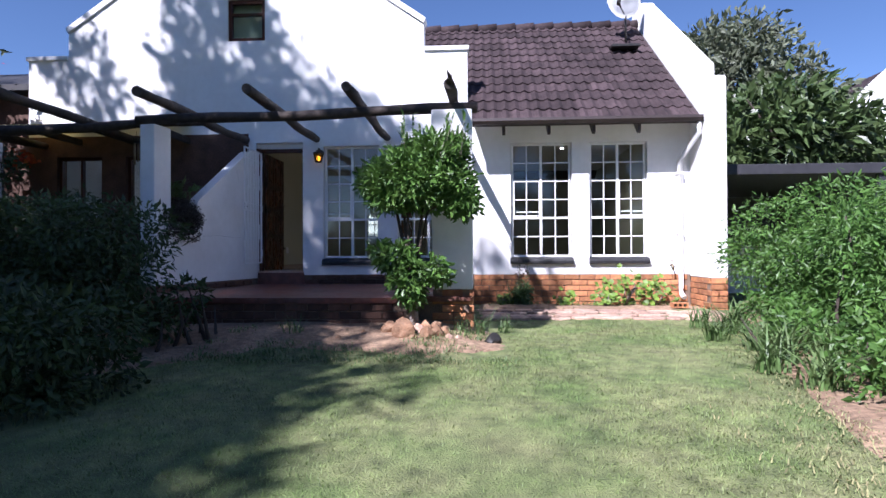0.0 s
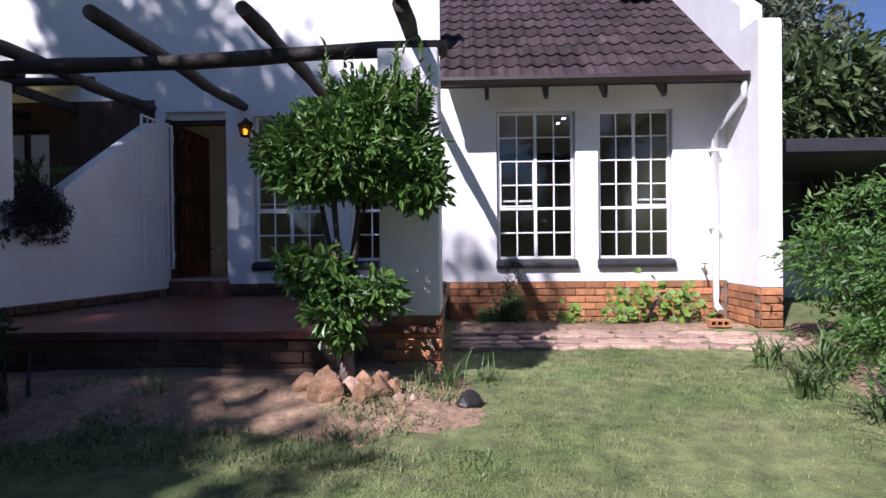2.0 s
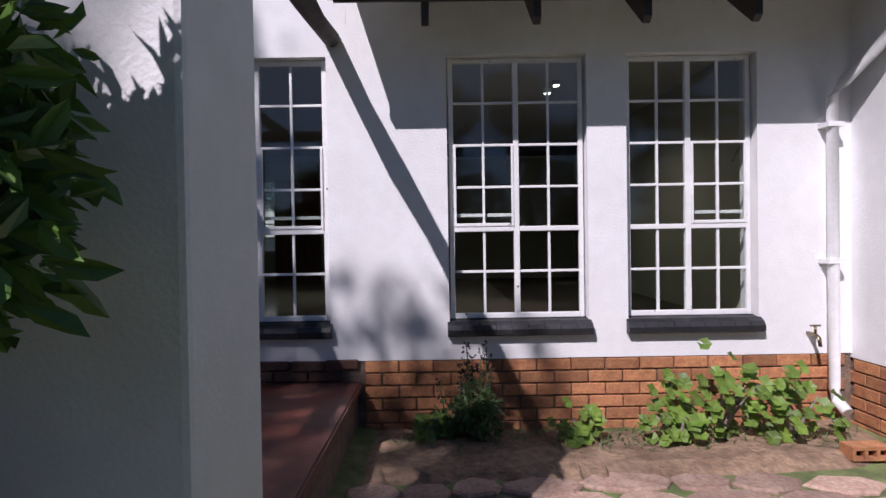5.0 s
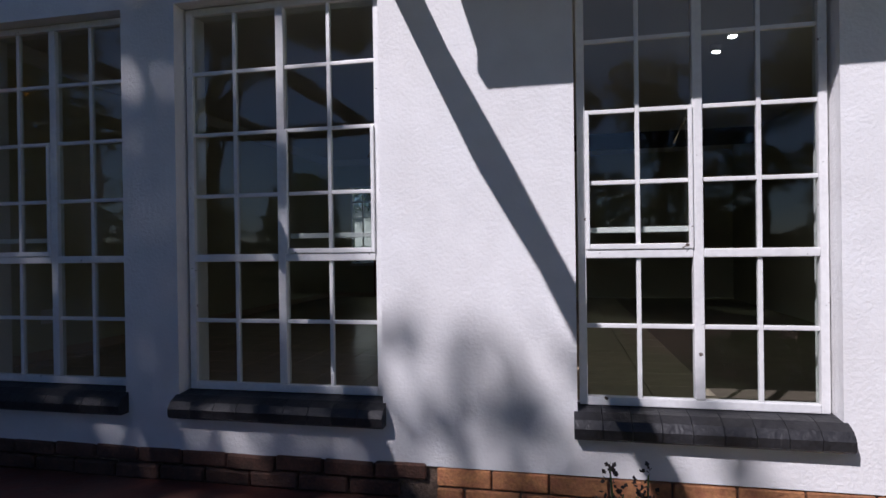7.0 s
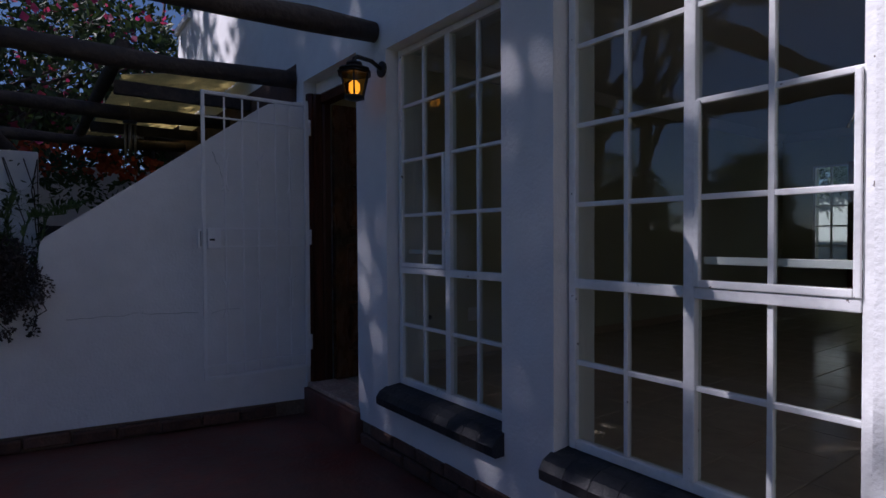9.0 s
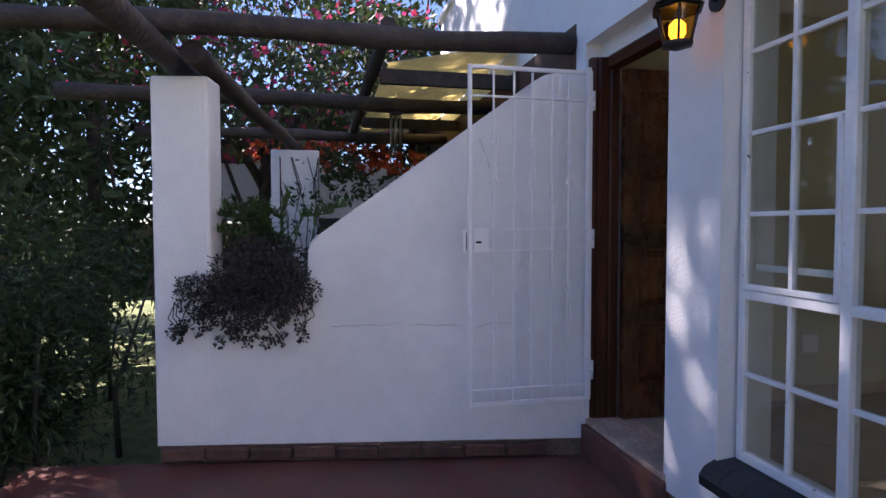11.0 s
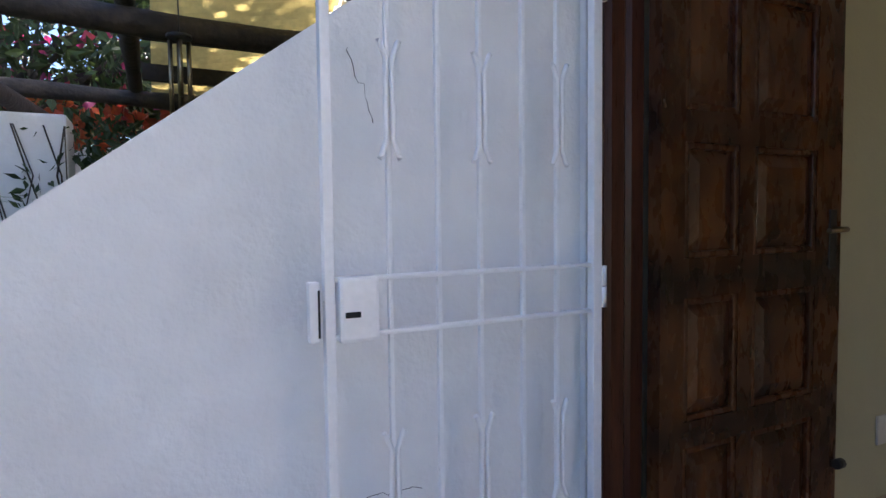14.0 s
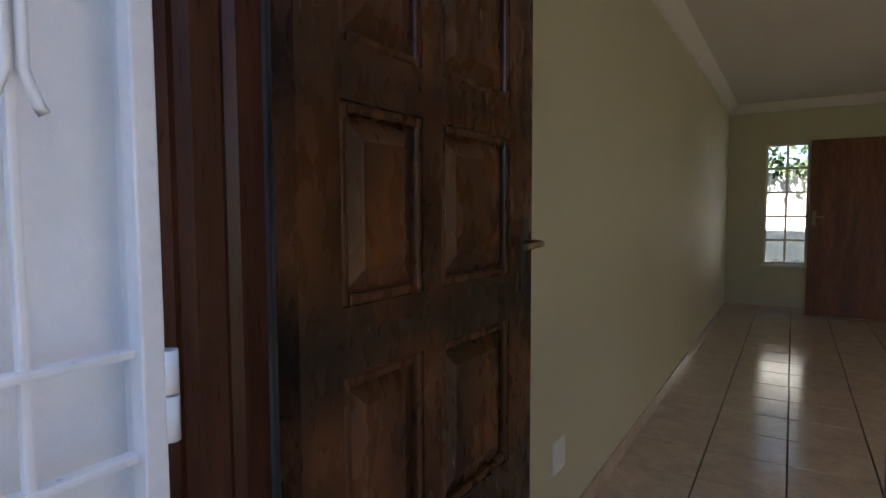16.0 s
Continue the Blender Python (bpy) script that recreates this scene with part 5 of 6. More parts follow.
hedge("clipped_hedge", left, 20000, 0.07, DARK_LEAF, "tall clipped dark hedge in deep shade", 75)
back = [(-4.3, 5.6, 0.9, 0.6, 0.6, 0.7), (-4.6, 6.3, 1.2, 0.5, 0.5, 0.6), (-5.2, 5.2, 1.4, 0.7, 0.7, 0.8), (-5.3, 6.9, 0.9, 0.6, 0.6, 0.6), (-4.4, 7.3, 1.0, 0.5, 0.5, 0.6), (-5.0, 7.9, 0.8, 0.5, 0.5, 0.5)]
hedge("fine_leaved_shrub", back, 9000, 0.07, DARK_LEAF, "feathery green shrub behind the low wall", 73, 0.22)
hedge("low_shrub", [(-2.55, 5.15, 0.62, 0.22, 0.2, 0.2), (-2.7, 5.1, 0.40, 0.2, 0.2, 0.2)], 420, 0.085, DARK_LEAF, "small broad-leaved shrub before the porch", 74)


def planter_plant():
    t = thing("trailing_plant", (-3.3, 7.0, 1.42), "dark half-dry creeper spilling over the low wall", "plant")
    blobs = [(-3.27, 7.03, 1.55, 0.15, 0.27, 0.14), (-3.25, 6.95, 1.45, 0.09, 0.25, 0.10), (-3.25, 7.20, 1.47, 0.10, 0.16, 0.14), (-3.26, 6.72, 1.49, 0.08, 0.13, 0.08), (-3.35, 7.05, 1.66, 0.15, 0.21, 0.10)]
    leaves("foliage", blobs, 12000, 0.019, DRY_LEAF, t, seed=81, shell=0.15, wide=0.6)
    rr = random.Random(9)
    for k in range(40):
        y = rr.uniform(6.60, 7.30)
        x = -3.245 + rr.uniform(0, 0.05)
        drop = rr.uniform(0.02, 0.24) * (1 - abs(y - 7.02) * 0.9)
        pts = [(x, y, 1.42), (x + 0.02, y + rr.uniform(-0.04, 0.04), 1.42 - drop * 0.6), (x + 0.01, y + rr.uniform(-0.08, 0.08), 1.42 - drop)]
        s = part("runner", tube(bmesh.new(), pts, 0.003, 4), DRY_LEAF, t)
        leaves("tip", [(pts[2][0], pts[2][1], pts[2][2], 0.022, 0.025, 0.03)], 34, 0.02, DRY_LEAF, s, seed=100 + k, wide=0.8)
    for k in range(13):
        a = rr.uniform(-1.0, 1.0)
        y0, top = 7.0 + 0.02 * k, rr.uniform(1.78, 2.0)
        pts = [(-3.40, y0, 1.50), (-3.39, y0 + 0.10 * a, top - 0.10), (-3.37, y0 + 0.28 * a, top - 0.08 * abs(a))]
        f = part("frond", tube(bmesh.new(), pts, 0.004, 4), FERN_LEAF, t, "green fern frond")
        mids = [Vector(pts[0]).lerp(Vector(pts[1]), 2 * u) if u < 0.5 else Vector(pts[1]).lerp(Vector(pts[2]), 2 * u - 1) for u in np.linspace(0.35, 1, 14)]
        blades("leaflet", [tuple(p) for p in mids], FERN_LEAF, f, length=0.10, width=0.014, lean=1.5, seed=140 + k, per=3, joints=2)


planter_plant()
plant = bpy.data.objects["trailing_plant"]
plant.matrix_basis = FLARE @ plant.matrix_basis


def pillar_creeper():
    t = thing("creeper", (-6.28, 7.25, 0.0), "leafless creeper stems climbing the far pillar", "creeper")
    rr = random.Random(33)
    for k in range(8):
        y, pts = rr.uniform(7.1, 7.36), []
        for q in range(9):
            y += rr.uniform(-0.09, 0.09)
            pts.append((-6.285, min(max(y, 7.0), 7.37), 0.1 + q * 0.3))
        part("stem", tube(bmesh.new(), pts, 0.004 + 0.001 * (k % 3), 5), DARK_BARK, t)
    for k, blob in enumerate(((-6.6, 7.45, 2.45, 0.35, 0.4, 0.15), (-6.5, 7.7, 2.25, 0.2, 0.25, 0.15), (-6.26, 7.25, 1.8, 0.04, 0.16, 0.5))):
        tagged(leaves("leaf_spray", [blob], (340, 160, 120)[k], 0.08, DARK_LEAF, t, seed=34 + k), kind="stuff")


pillar_creeper()


def strap_clump(name, x, y, count, length, seed, label, mat=FERN_LEAF, width=0.022, spread=0.05, lean=0.9):
    t = thing(name, (x, y, ground_z(x, y)), label, "plant", name)
    blades("leaves", [(x, y, ground_z(x, y) + 0.01)], mat, t, length=length, width=width, lean=lean, seed=seed, per=count, spread=spread, joints=4)


for k, (x, y, n, ln) in enumerate(((2.86, 6.05, 60, 0.40), (3.15, 5.75, 60, 0.38), (2.75, 5.2, 50, 0.36), (3.05, 4.7, 70, 0.42), (2.7, 4.1, 50, 0.32), (2.95, 3.5, 60, 0.38), (3.3, 5.2, 60, 0.45), (3.2, 4.0, 60, 0.42), (2.55, 5.7, 50, 0.3), (2.75, 6.5, 45, 0.32), (2.42, 4.35, 60, 0.40), (2.68, 4.6, 60, 0.44), (2.85, 5.0, 60, 0.42), (2.5, 3.8, 50, 0.36), (3.0, 6.3, 50, 0.40))):
    strap_clump("agapanthus", x, y, n, ln, 200 + k, "clump of arching strap-leaved agapanthus")
for k, (x, y, n, ln) in enumerate(((0.24, 5.80, 44, 0.34), (0.05, 5.75, 26, 0.24), (0.5, 6.0, 40, 0.24), (-1.55, 5.35, 30, 0.25))):
    strap_clump("grass_tuft", x, y, n, ln, 230 + k, "tuft of thin green grass in the bed", width=0.007, spread=0.04, lean=1.25)


hedge("low_shrub", [(3.05, 3.75, 0.30, 0.28, 0.28, 0.24), (3.3, 4.4, 0.35, 0.3, 0.3, 0.25), (3.2, 3.1, 0.28, 0.3, 0.3, 0.25), (3.5, 5.6, 0.4, 0.35, 0.3, 0.3), (2.68, 3.5, 0.2, 0.22, 0.22, 0.2), (2.9, 4.0, 0.25, 0.25, 0.25, 0.22), (3.0, 4.9, 0.3, 0.28, 0.3, 0.25), (3.15, 5.4, 0.3, 0.28, 0.3, 0.25), (3.3, 6.2, 0.32, 0.3, 0.3, 0.28), (2.95, 3.1, 0.2, 0.3, 0.3, 0.2)], 4200, 0.07, HEDGE_LEAF, "green low shrub under the hedge", 76, 0.5)
litter = []
for k in range(520):
    y = rng.uniform(0.9, 6.6)
    litter.append((1.88 + 0.36 * (y - 2.2) + rng.gauss(0.15, 0.28), y))
blades("bed_litter", [(x, y, ground_z(x, y) + 0.012) for x, y in litter], DRY_GRASS, length=0.045, width=0.006, lean=1.3, seed=310, per=7, spread=0.07, joints=2)
tagged(bpy.data.objects["bed_litter"], "dry grass and leaf litter along the bed edge", "litter", kind="stuff")


def geranium(x, y, s, seed):
    t = thing("geranium", (x, y, ground_z(x, y)), "sprawling geranium with round lime-green leaves", "plant", "geraniums")
    rr = random.Random(seed)
    z0 = ground_z(x, y)
    for k in range(6):
        a = rr.uniform(0, 6.28)
        part("stem", tube(bmesh.new(), [(x, y, z0), (x + 0.12 * s * math.cos(a), y + 0.08 * s * math.sin(a), z0 + 0.22 * s), (x + 0.28 * s * math.cos(a), y + 0.14 * s * math.sin(a), z0 + 0.40 * s)], [0.012, 0.010, 0.006], 6), BARK, t)
    verts, faces = [], []
    for k in range(int(60 * s)):
        a, u = rr.uniform(0, 6.28), rr.random() ** 0.5
        c = Vector((x + 0.44 * s * u * math.cos(a), y + 0.20 * s * u * math.sin(a) - 0.02, z0 + 0.06 + (0.60 * s) * rr.random() * (1.15 - u * 0.6)))
        nrm = Vector((rr.uniform(-0.6, 0.6), -0.7 + rr.uniform(-0.5, 0.4), 0.8)).normalized()
        e1 = nrm.cross((0.3, 0.2, 1)).normalized()
        e2 = nrm.cross(e1)
        r = rr.uniform(0.030, 0.060)
        i0 = len(verts)
        verts.append(tuple(c - nrm * 0.012))
        m = 11
        for j in range(m):
            an = 2 * math.pi * j / m
            q = r * (1 + 0.13 * math.cos(an * 5.5))
            verts.append(tuple(c + (e1 * math.cos(an) + e2 * math.sin(an)) * q + nrm * 0.006 * math.sin(3 * an)))
        faces += [(i0, i0 + 1 + j, i0 + 1 + (j + 1) % m) for j in range(m - 1)]
    raw("leaves", verts, faces, LIME_LEAF, t)


geranium(2.12, 8.42, 0.5, 1)
geranium(2.38, 8.48, 0.92, 2)
geranium(2.85, 8.45, 0.7, 3)
geranium(1.50, 8.45, 0.4, 4)
geranium(0.60, 8.55, 0.3, 5)


def weed(x, y, h, seed):
    t = thing("flowering_weed", (x, y, ground_z(x, y)), "tall leafy weed with small seed heads", "plant", "weeds")
    rr = random.Random(seed)
    z0 = ground_z(x, y)
    for k in range(5):
        dx = rr.uniform(-0.12, 0.12)
        hh = h * rr.uniform(0.7, 1.05)
        s = part("stalk", tube(bmesh.new(), [(x + dx * 0.3, y, z0), (x + dx * 0.8, y, z0 + hh * 0.6), (x + dx, y, z0 + hh)], [0.006, 0.005, 0.003], 5), FERN_LEAF, t)
        tagged(leaves("stalk_leaf", [(x + dx * 0.7, y, z0 + hh * 0.35, 0.07, 0.07, hh * 0.35)], 70, 0.055, FERN_LEAF, s, seed=seed * 10 + k, shell=0.1, oval=True), kind="stuff")
        tagged(leaves("seed_head", [(x + dx, y, z0 + hh * 0.93, 0.02, 0.02, 0.08)], 40, 0.018, DRY_LEAF, s, seed=seed * 10 + k + 5, wide=0.8), kind="stuff")


weed(0.93, 8.50, 0.62, 1)
weed(0.78, 8.55, 0.50, 2)
blades("bed_weeds", [(x, 8.35 + 0.3 * ((k * 37) % 10) / 10, 0.20) for k, x in enumerate(np.linspace(0.4, 3.2, 46))], FERN_LEAF, length=0.16, width=0.01, lean=1.2, seed=300, per=9, spread=0.06)
tagged(bpy.data.objects["bed_weeds"], "low green weeds in the soil bed", "weeds", kind="stuff")


sprigs = []
for k in range(520):
    x, y = rng.uniform(-2.3, 0.45), rng.uniform(4.55, 5.75)
    if noise.noise((x * 2.2, y * 2.2, 7)) + 0.35 * (5.0 - y) > 0.0:
        sprigs.append((x, y, ground_z(x, y) + 0.008))
blades("bed_grass", sprigs, FERN_LEAF, length=0.07, width=0.006, lean=1.2, seed=320, per=9, spread=0.05, joints=2)
tagged(bpy.data.objects["bed_grass"], "thin green grass creeping over the soil bed", "grass", kind="stuff")
blades("bed_straw", [(x + 0.1, y - 0.06, z) for x, y, z in sprigs[::2]], DRY_GRASS, length=0.05, width=0.005, lean=1.4, seed=321, per=7, spread=0.09, joints=2)
tagged(bpy.data.objects["bed_straw"], "dry straw and litter on the soil bed", "litter", kind="stuff")


# ---- rocks and small things ----
def rock_mesh(seed, sx, sy, sz):
    bm = bmesh.new()
    bmesh.ops.create_icosphere(bm, subdivisions=3, radius=1.0)
    for v in bm.verts:
        n = 1 + 0.30 * noise.noise(v.co * 1.3 + Vector((seed * 7.3, 0, 0))) + 0.10 * noise.noise(v.co * 3.7 + Vector((seed, 5, 0)))
        v.co = Vector((v.co.x * sx * n, v.co.y * sy * n, max(v.co.z * n, -0.6) * sz))
    # split faces: flatten against a few planes
    pick = random.Random(seed)
    for _ in range(7):
        d = Vector((pick.uniform(-1, 1), pick.uniform(-1, 1), pick.uniform(-0.2, 1))).normalized()
        reach = 0.72 * max(v.co.dot(d) for v in bm.verts)
        for v in bm.verts:
            over = v.co.dot(d) - reach
            if over > 0:
                v.co -= d * over * 0.92
    return bm


ROCKS = ((-0.50, 5.34, 0.125, 0.09, 0.125), (-0.64, 5.46, 0.10, 0.08, 0.08), (-0.54, 5.50, 0.08, 0.06, 0.11), (-0.27, 5.34, 0.10, 0.08, 0.075), (-0.30, 5.52, 0.07, 0.06, 0.09),
         (-0.17, 5.46, 0.07, 0.06, 0.09), (-0.20, 5.58, 0.07, 0.06, 0.09), (-0.10, 5.54, 0.05, 0.05, 0.07), (-0.36, 5.44, 0.06, 0.05, 0.07), (-0.06, 5.42, 0.035, 0.03, 0.04),
         (-0.40, 5.27, 0.05, 0.04, 0.04), (0.02, 5.48, 0.03, 0.03, 0.03), (-0.90, 5.40, 0.03, 0.03, 0.022), (-1.10, 5.25, 0.04, 0.03, 0.025))
for k, (x, y, sx, sy, sz) in enumerate(ROCKS):
    pale = k in (8, 9, 11)
    r = part("rock", rock_mesh(k + 1, sx, sy, sz), STONE if pale else ROCK)
    r.matrix_basis = pose(x, y, ground_z(x, y) + sz * 0.42, 8 - 5 * (k % 4), 6 * (k % 3) - 5, -20 + (k * 47) % 60)
    tagged(r, "pale pinkish rock chip among the brown rocks" if pale else "large split brown rock leaning on the trunk" if k == 0 else "brown angular weathered rock at the foot of the tree", "rock", "rocks round the tree")
r = part("dark_stone", rock_mesh(40, 0.085, 0.07, 0.075), BLACK_METAL)
r.matrix_basis = pose(0.36, 5.46, ground_z(0.36, 5.46) + 0.03)
tagged(r, "dark rounded stone lying on the lawn edge", "stone")


def hollow_brick():
    t = thing("hollow_brick", (3.06, 8.14, 0.2), "loose orange brick with three holes on the paving", "brick")
    z = ground_z(3.06, 8.14) + 0.02
    bm = wall(bmesh.new(), 2.95, 3.17, 8.09, 8.20, z, z + 0.075, [(2.968, 3.018, z + 0.018, z + 0.058), (3.035, 3.085, z + 0.018, z + 0.058), (3.102, 3.152, z + 0.018, z + 0.058)])
    part("body", bm, BRICK, t)
    # black plate across the holes, standing for the shade inside them
    part("core", boxed(2.96, 3.16, 8.14, 8.15, z + 0.01, z + 0.065), HOLE, t)


hollow_brick()


# ---- surroundings ----
def carport():
    t = thing("carport", (5.5, 9.6, 0.0), "dark steel carport behind the side hedge", "carport")
    part("roof", boxed(3.72, 10.5, 9.0, 13.0, 2.22, 2.38, 0.01), DARK_PANEL, t)
    part("back_wall", boxed(3.75, 10.5, 12.6, 12.7, 0.0, 2.2), DARK_PANEL, t)
    part("side_wall", boxed(10.3, 10.4, 9.0, 12.6, 0.0, 2.2), DARK_PANEL, t)
    for x in (3.78, 6.4, 9.2):
        part("post", boxed(x, x + 0.1, 9.05, 9.15, 0.0, 2.22, 0.005), DARK_PANEL, t)
    part("low_wall", boxed(3.95, 10.2, 11.6, 11.75, 0.0, 1.15), PLASTER, t, "pale low wall inside the carport")
    part("slab", boxed(3.72, 10.4, 8.6, 12.5, -0.05, 0.17), STONE, t, "cement floor slab")


carport()


def neighbour(x0, x1, y, label, h=3.4, top=6.6, ridge=None):
    t = thing("neighbour_house", ((x0 + x1) / 2, y, 0), label, "house")
    mid = ridge if ridge is not None else (x0 + x1) / 2
    part("wall", slab(bmesh.new(), [(x0, 0), (x1, 0), (x1, h), (mid, top), (x0, h)], "y", y, y + 0.25), PLASTER, t)
    part("side", boxed(x0, x0 + 0.25, y + 0.25, y + 7, 0, h), PLASTER, t)
    part("roof", slab(bmesh.new(), [(x0 + 0.3, h - 1.1), (mid, top - 1.02), (x1 - 0.3, h - 1.1), (x1 - 0.3, h - 1.22), (mid, top - 1.14), (x0 + 0.3, h - 1.22)], "y", y + 0.26, y + 7), TILE, t)


neighbour(10.2, 17.0, 16.0, "white gabled neighbouring house", 4.9, 8.0)


def west_house():
    t = thing("neighbour_house", (-14.5, 9.0, 0), "white neighbouring house behind the trees", "house")
    part("wall", boxed(-15.0, -10.4, 7.9, 13.0, 0.0, 2.9), PLASTER, t)
    part("wall", boxed(-10.8, -10.4, 5.2, 7.9, 1.9, 2.85), PLASTER, t)
    part("door", boxed(-10.42, -10.38, 6.3, 7.85, 0.0, 1.95), DARK_PANEL, t, "dark garage door")
    part("roof", slab(bmesh.new(), [(5.0, 2.9), (9.0, 4.4), (13.2, 2.9), (13.2, 2.8), (9.0, 4.28), (5.0, 2.8)], "x", -15.4, -10.2), TILE, t)


west_house()


def dark_shed():
    t = thing("dark_shed", (-9.0, 10.5, 0), "dark roofed outbuilding beside the gable", "shed")
    part("wall", boxed(-12.0, -7.2, 9.3, 12.0, 0.0, 3.9), BROWN_WALL, t)
    part("roof", slab(bmesh.new(), [(9.0, 3.9), (10.6, 4.6), (12.2, 3.9), (12.2, 3.8), (9.0, 3.8)], "x", -12.2, -7.15), DARK_PANEL, t)


dark_shed()
# added boundary walls, dark so no bright band shows in panes or behind trees
tagged(part("boundary_wall", boxed(-16.0, 14.0, -9.2, -9.0, -0.2, 1.9), BROWN_WALL), "added dark garden wall that keeps reflections and background dark", "wall", kind="structure")
tagged(part("boundary_wall", boxed(-16.2, -16.0, -9.0, 20.0, -0.2, 1.9), BROWN_WALL), "added dark garden wall that keeps reflections and background dark", "wall", kind="structure")
for k, (x, y) in enumerate(((-1.5, -8.0), (1.2, -7.2), (3.8, -7.5), (6.5, -7.0), (8.5, -5.0), (9.0, -1.5), (-4.2, -8.2), (-7.5, -7.5), (-11, -5))):
    blobs = [(x + rng.uniform(-1.2, 1.2), y + rng.uniform(-1, 1), 0.9 + j * (0.95 if x > 0 else 0.45) + rng.uniform(-0.3, 0.3), rng.uniform(0.8, 1.3), rng.uniform(0.8, 1.3), rng.uniform(0.5, 0.9)) for j in range(7)]
    tree("garden_tree", (x, y, -0.05), 7.0 if x > 0 else 4.0, 0.14, blobs, 6000, 0.22, DARK_LEAF, "dark leafy garden tree along the boundary", seed=400 + k)


# ---- pieces: bricks, floor tiles, paving stones ----
def piece_mesh(name, sx, sy, sz, mat, bevel=0.004):
    bm = boxed(0, sx, 0, sy, 0, sz)
    bmesh.ops.bevel(bm, geom=bm.edges[:], offset=bevel, segments=1, affect="EDGES")
    me = bpy.data.meshes.new(name)
    bm.to_mesh(me)
    bm.free()
    me.materials.append(mat)
    return me


brick, half = piece_mesh("brick", 0.222, 0.05, 0.073, BRICK), piece_mesh("brick", 0.108, 0.05, 0.073, BRICK)


def put(mesh, name, parent, m):
    o = new(name, mesh)
    o.parent = parent
    o.matrix_basis = m
    return o


plinth = bpy.data.objects["plinth"]
for j in range(6):
    z = 0.688 - 0.078 - j * 0.0845
    x = 0.172
    if j % 2:
        put(half, "brick", plinth, pose(x, 8.797 + random.uniform(-0.002, 0.002), z))
        x += 0.118
    while x + 0.222 < 3.46:
        put(brick, "brick", plinth, pose(x + random.uniform(-0.002, 0.002), 8.797 + random.uniform(-0.003, 0.003), z + random.uniform(-0.001, 0.001), 0, random.uniform(-0.3, 0.3), 0))
        x += 0.232
end = bpy.data.objects["plinth_end"]
for j in range(6):
    z = 0.655 - 0.078 - j * 0.0845
    y = 8.055
    put(brick, "brick", end, pose(3.475, 8.055, z))
    y = 8.10 + (0.118 if j % 2 else 0)
    while y < 8.75:
        put(brick, "brick", end, pose(3.510, y, z, 0, 0, 90))
        y += 0.232
# porch base bricks carry the porch-front shade in their colour
shaded_brick = piece_mesh("brick", 0.222, 0.05, 0.073, DARK_BRICK)
thin_brick = piece_mesh("brick", 0.222, 0.045, 0.066, DARK_BRICK, 0.008)
base = bpy.data.objects["porch_base"]
for j in range(6):
    z = 0.412 - j * 0.0845
    x = -3.68 + (0.116 if j % 2 else 0)
    while x + 0.222 < -0.45:
        put(shaded_brick, "brick", base, pose(x, 5.885, z))
        x += 0.232
# grimy brick courses between the porch floor and the plaster
foundation = bpy.data.objects["foundation"]
for j, z in enumerate((0.553, 0.629)):
    x = -2.51 + (0.116 if j else 0)
    while x + 0.222 < 0.16:
        put(thin_brick, "brick", foundation, pose(x, 8.785 + random.uniform(-0.006, 0.008), z + random.uniform(-0.004, 0.004), random.uniform(-2, 2), random.uniform(-1, 1), random.uniform(-1, 1)))
        x += 0.230
footing = bpy.data.objects["side_wall_footing"]
y = 6.52
while y + 0.22 < 8.79:
    put(thin_brick, "brick", footing, pose(-3.245 + random.uniform(-0.006, 0.008), y, 0.562 + random.uniform(-0.005, 0.005), random.uniform(-2, 2), random.uniform(-2, 2), 90 + random.uniform(-1, 1)))
    y += 0.230
foot = bpy.data.objects["pillar_base"]
for j in range(6):
    z = 0.545 - j * 0.0845
    for x in ((-0.275, -0.045) if j % 2 else (-0.275,)):
        put(brick, "brick", foot, pose(x + (0.11 if not j % 2 else 0), 6.135, z))
    for y in (6.14, 6.372):
        put(brick, "brick", foot, pose(0.18, y, z, 0, 0, 90))

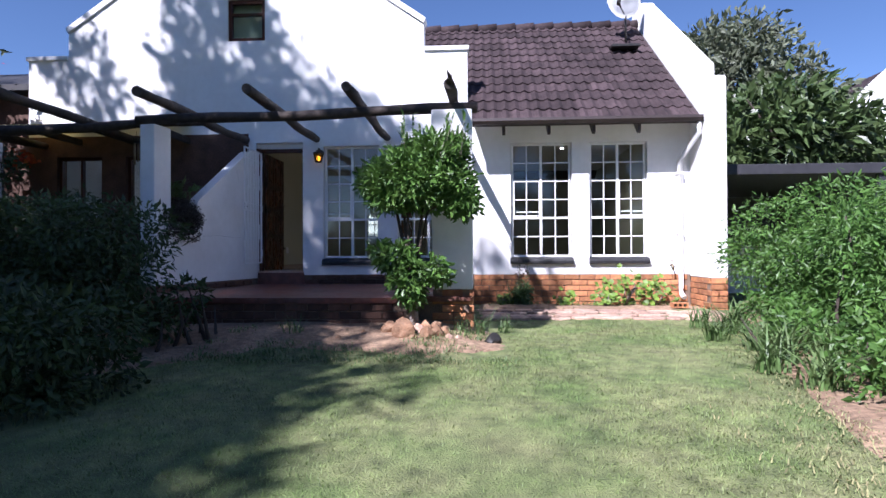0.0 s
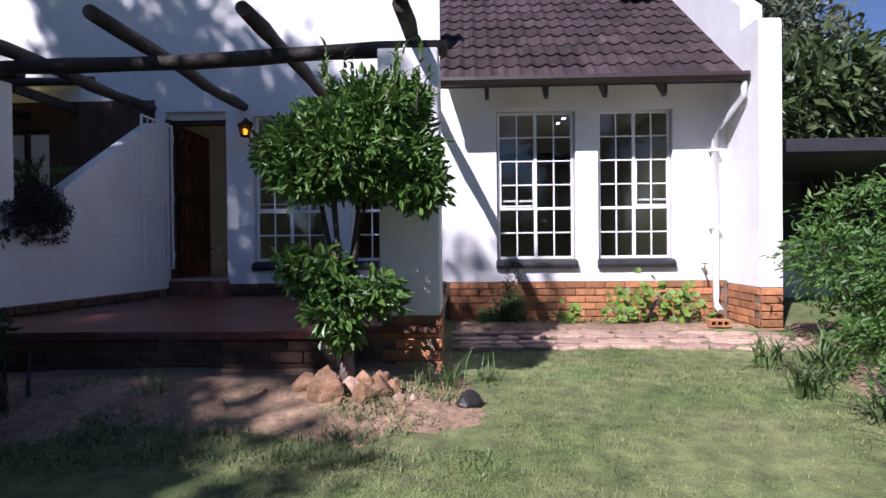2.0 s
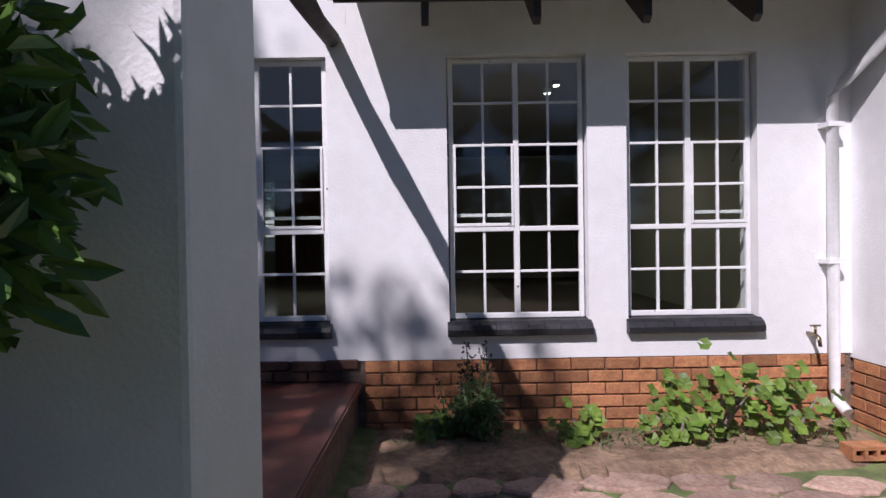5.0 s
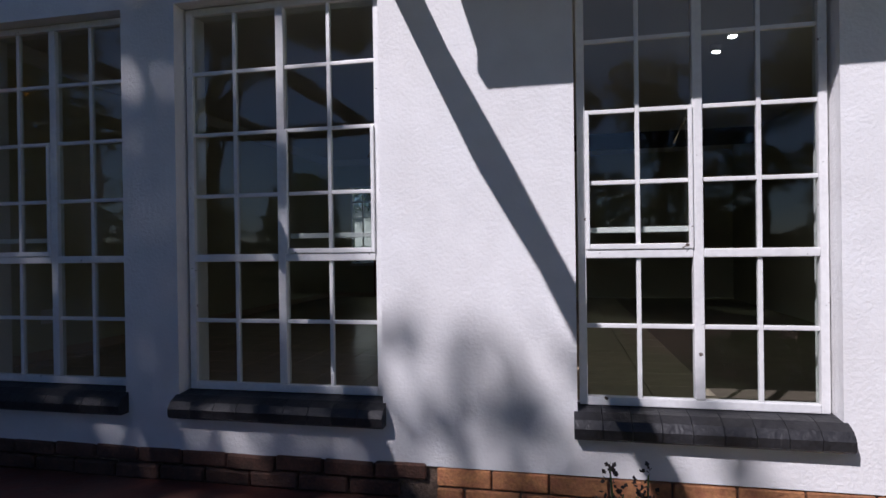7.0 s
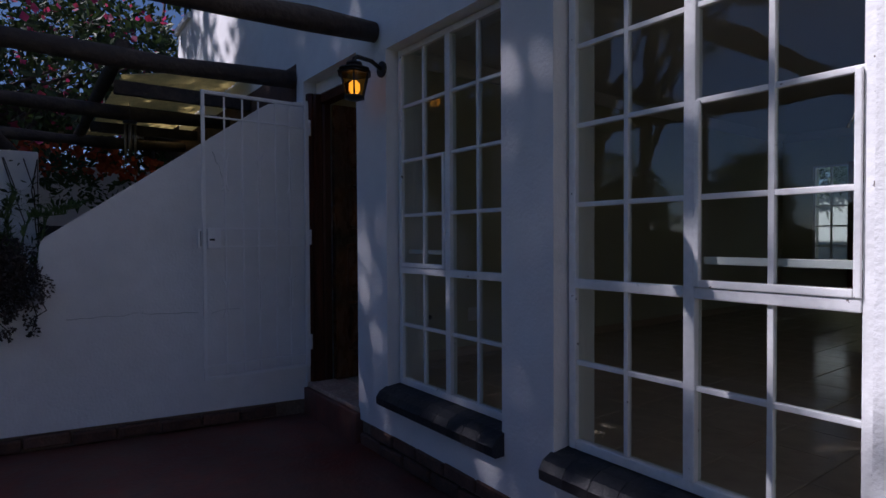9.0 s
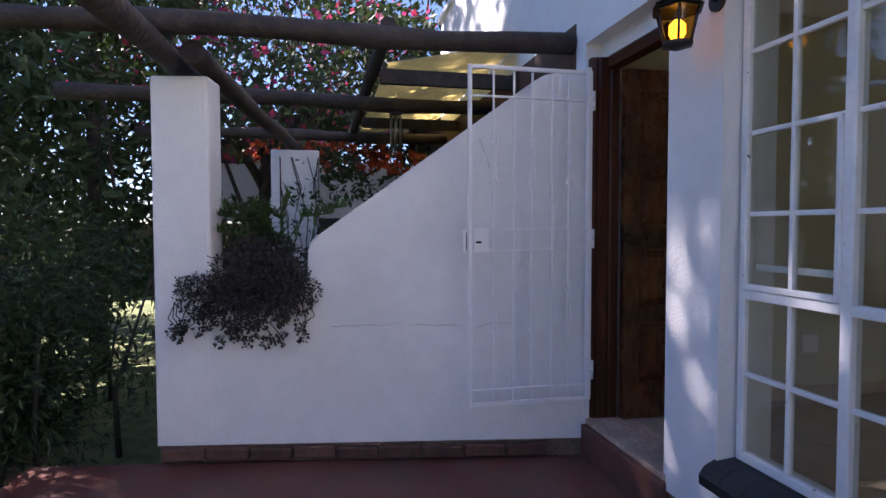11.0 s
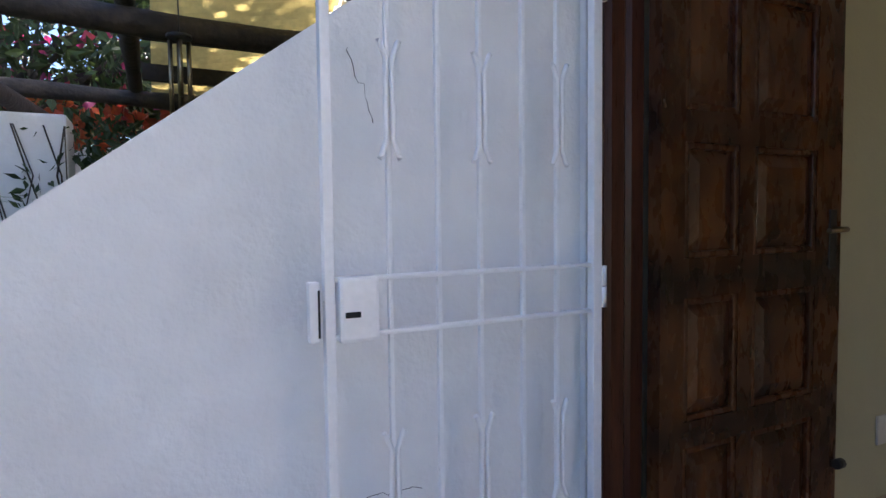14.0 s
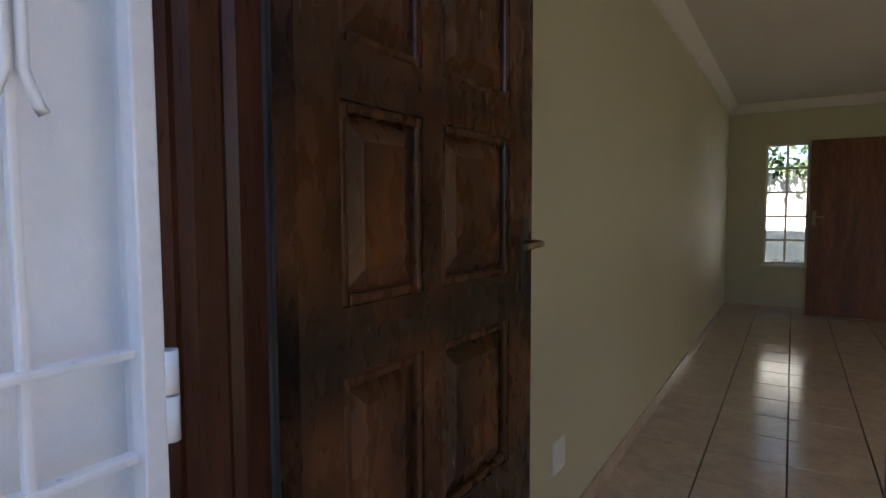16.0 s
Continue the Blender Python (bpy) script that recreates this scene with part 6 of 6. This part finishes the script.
# room floor tiles, laid along the west wall
floor = bpy.data.objects["floor"]
tile = piece_mesh("floor_tile", 0.338, 0.338, 0.009, FLOOR_TILE, 0.002)
for j in range(20):
    for i in range(14):
        x, y = ROOM_WEST - 0.004 + i * 0.345, 9.045 + j * 0.345
        if y + 0.34 < ROOM_END:
            put(tile, "floor_tile", floor, pose(x + 0.0035, y, 0.748))

# crazy paving along the bed
paving = thing("paving", (1.8, 7.6, 0.2), "strip of uneven pinkish flagstones between lawn and bed", "paving", kind="structure")
rr = random.Random(17)
x = 0.25
placed = []
for row in range(4):
    x = 0.15 + rr.uniform(0, 0.15)
    while x < 4.3:
        w = rr.uniform(0.20, 0.46)
        bow = 0.18 * ((x - 1.6) / 1.8) ** 2
        y = 7.30 + row * 0.20 + rr.uniform(-0.03, 0.03) - bow
        if x > 3.3 and row > 2:
            break
        k = rr.randint(6, 8)
        out = []
        for q in range(k):
            an = 2 * math.pi * q / k + rr.uniform(-0.2, 0.2)
            out.append((x + w / 2 + 0.56 * w * math.cos(an), y + 0.112 * math.sin(an) * rr.uniform(0.85, 1.1)))
        z = ground_z(x, y)
        bm = slab(bmesh.new(), out, "z", z - 0.06, z + 0.016 + rr.uniform(0, 0.016))
        bmesh.ops.bevel(bm, geom=[e for e in bm.edges if all(v.co.z > z for v in e.verts)], offset=0.012, segments=1, affect="EDGES")
        part("flagstone", bm, STONE, paving)
        x += w + 0.018

# ---- lawn blades ----
g = np.random.default_rng(99)
n = 230000
px, py = g.uniform(-4.2, 3.3, n), g.uniform(0.9, 7.35, n)
edge = 1.86 + 0.36 * (py - 2.2) + 0.08 * np.sin(py * 5) + g.normal(0, 0.30, n)
bed = (py > 4.75 + 0.1 * np.sin(px * 6)) & (px < 0.5)
path_edge = 7.2 - 0.18 * ((px - 1.6) / 1.8) ** 2
keep = (px < edge) & ~bed & (py < path_edge) & (g.random(n) < 0.55 + 0.45 * np.sin(px * 2.1 + 1) * np.sin(py * 1.7))
px, py = px[keep], py[keep]
pz = np.array([ground_z(a, b) for a, b in zip(px, py)])
blades("lawn_grass", np.stack([px, py, pz - 0.004], 1), BLADE, length=0.032, width=0.005, lean=1.1, seed=98, joints=1)
tagged(bpy.data.objects["lawn_grass"], "short mown grass blades of the lawn", "grass", kind="stuff")
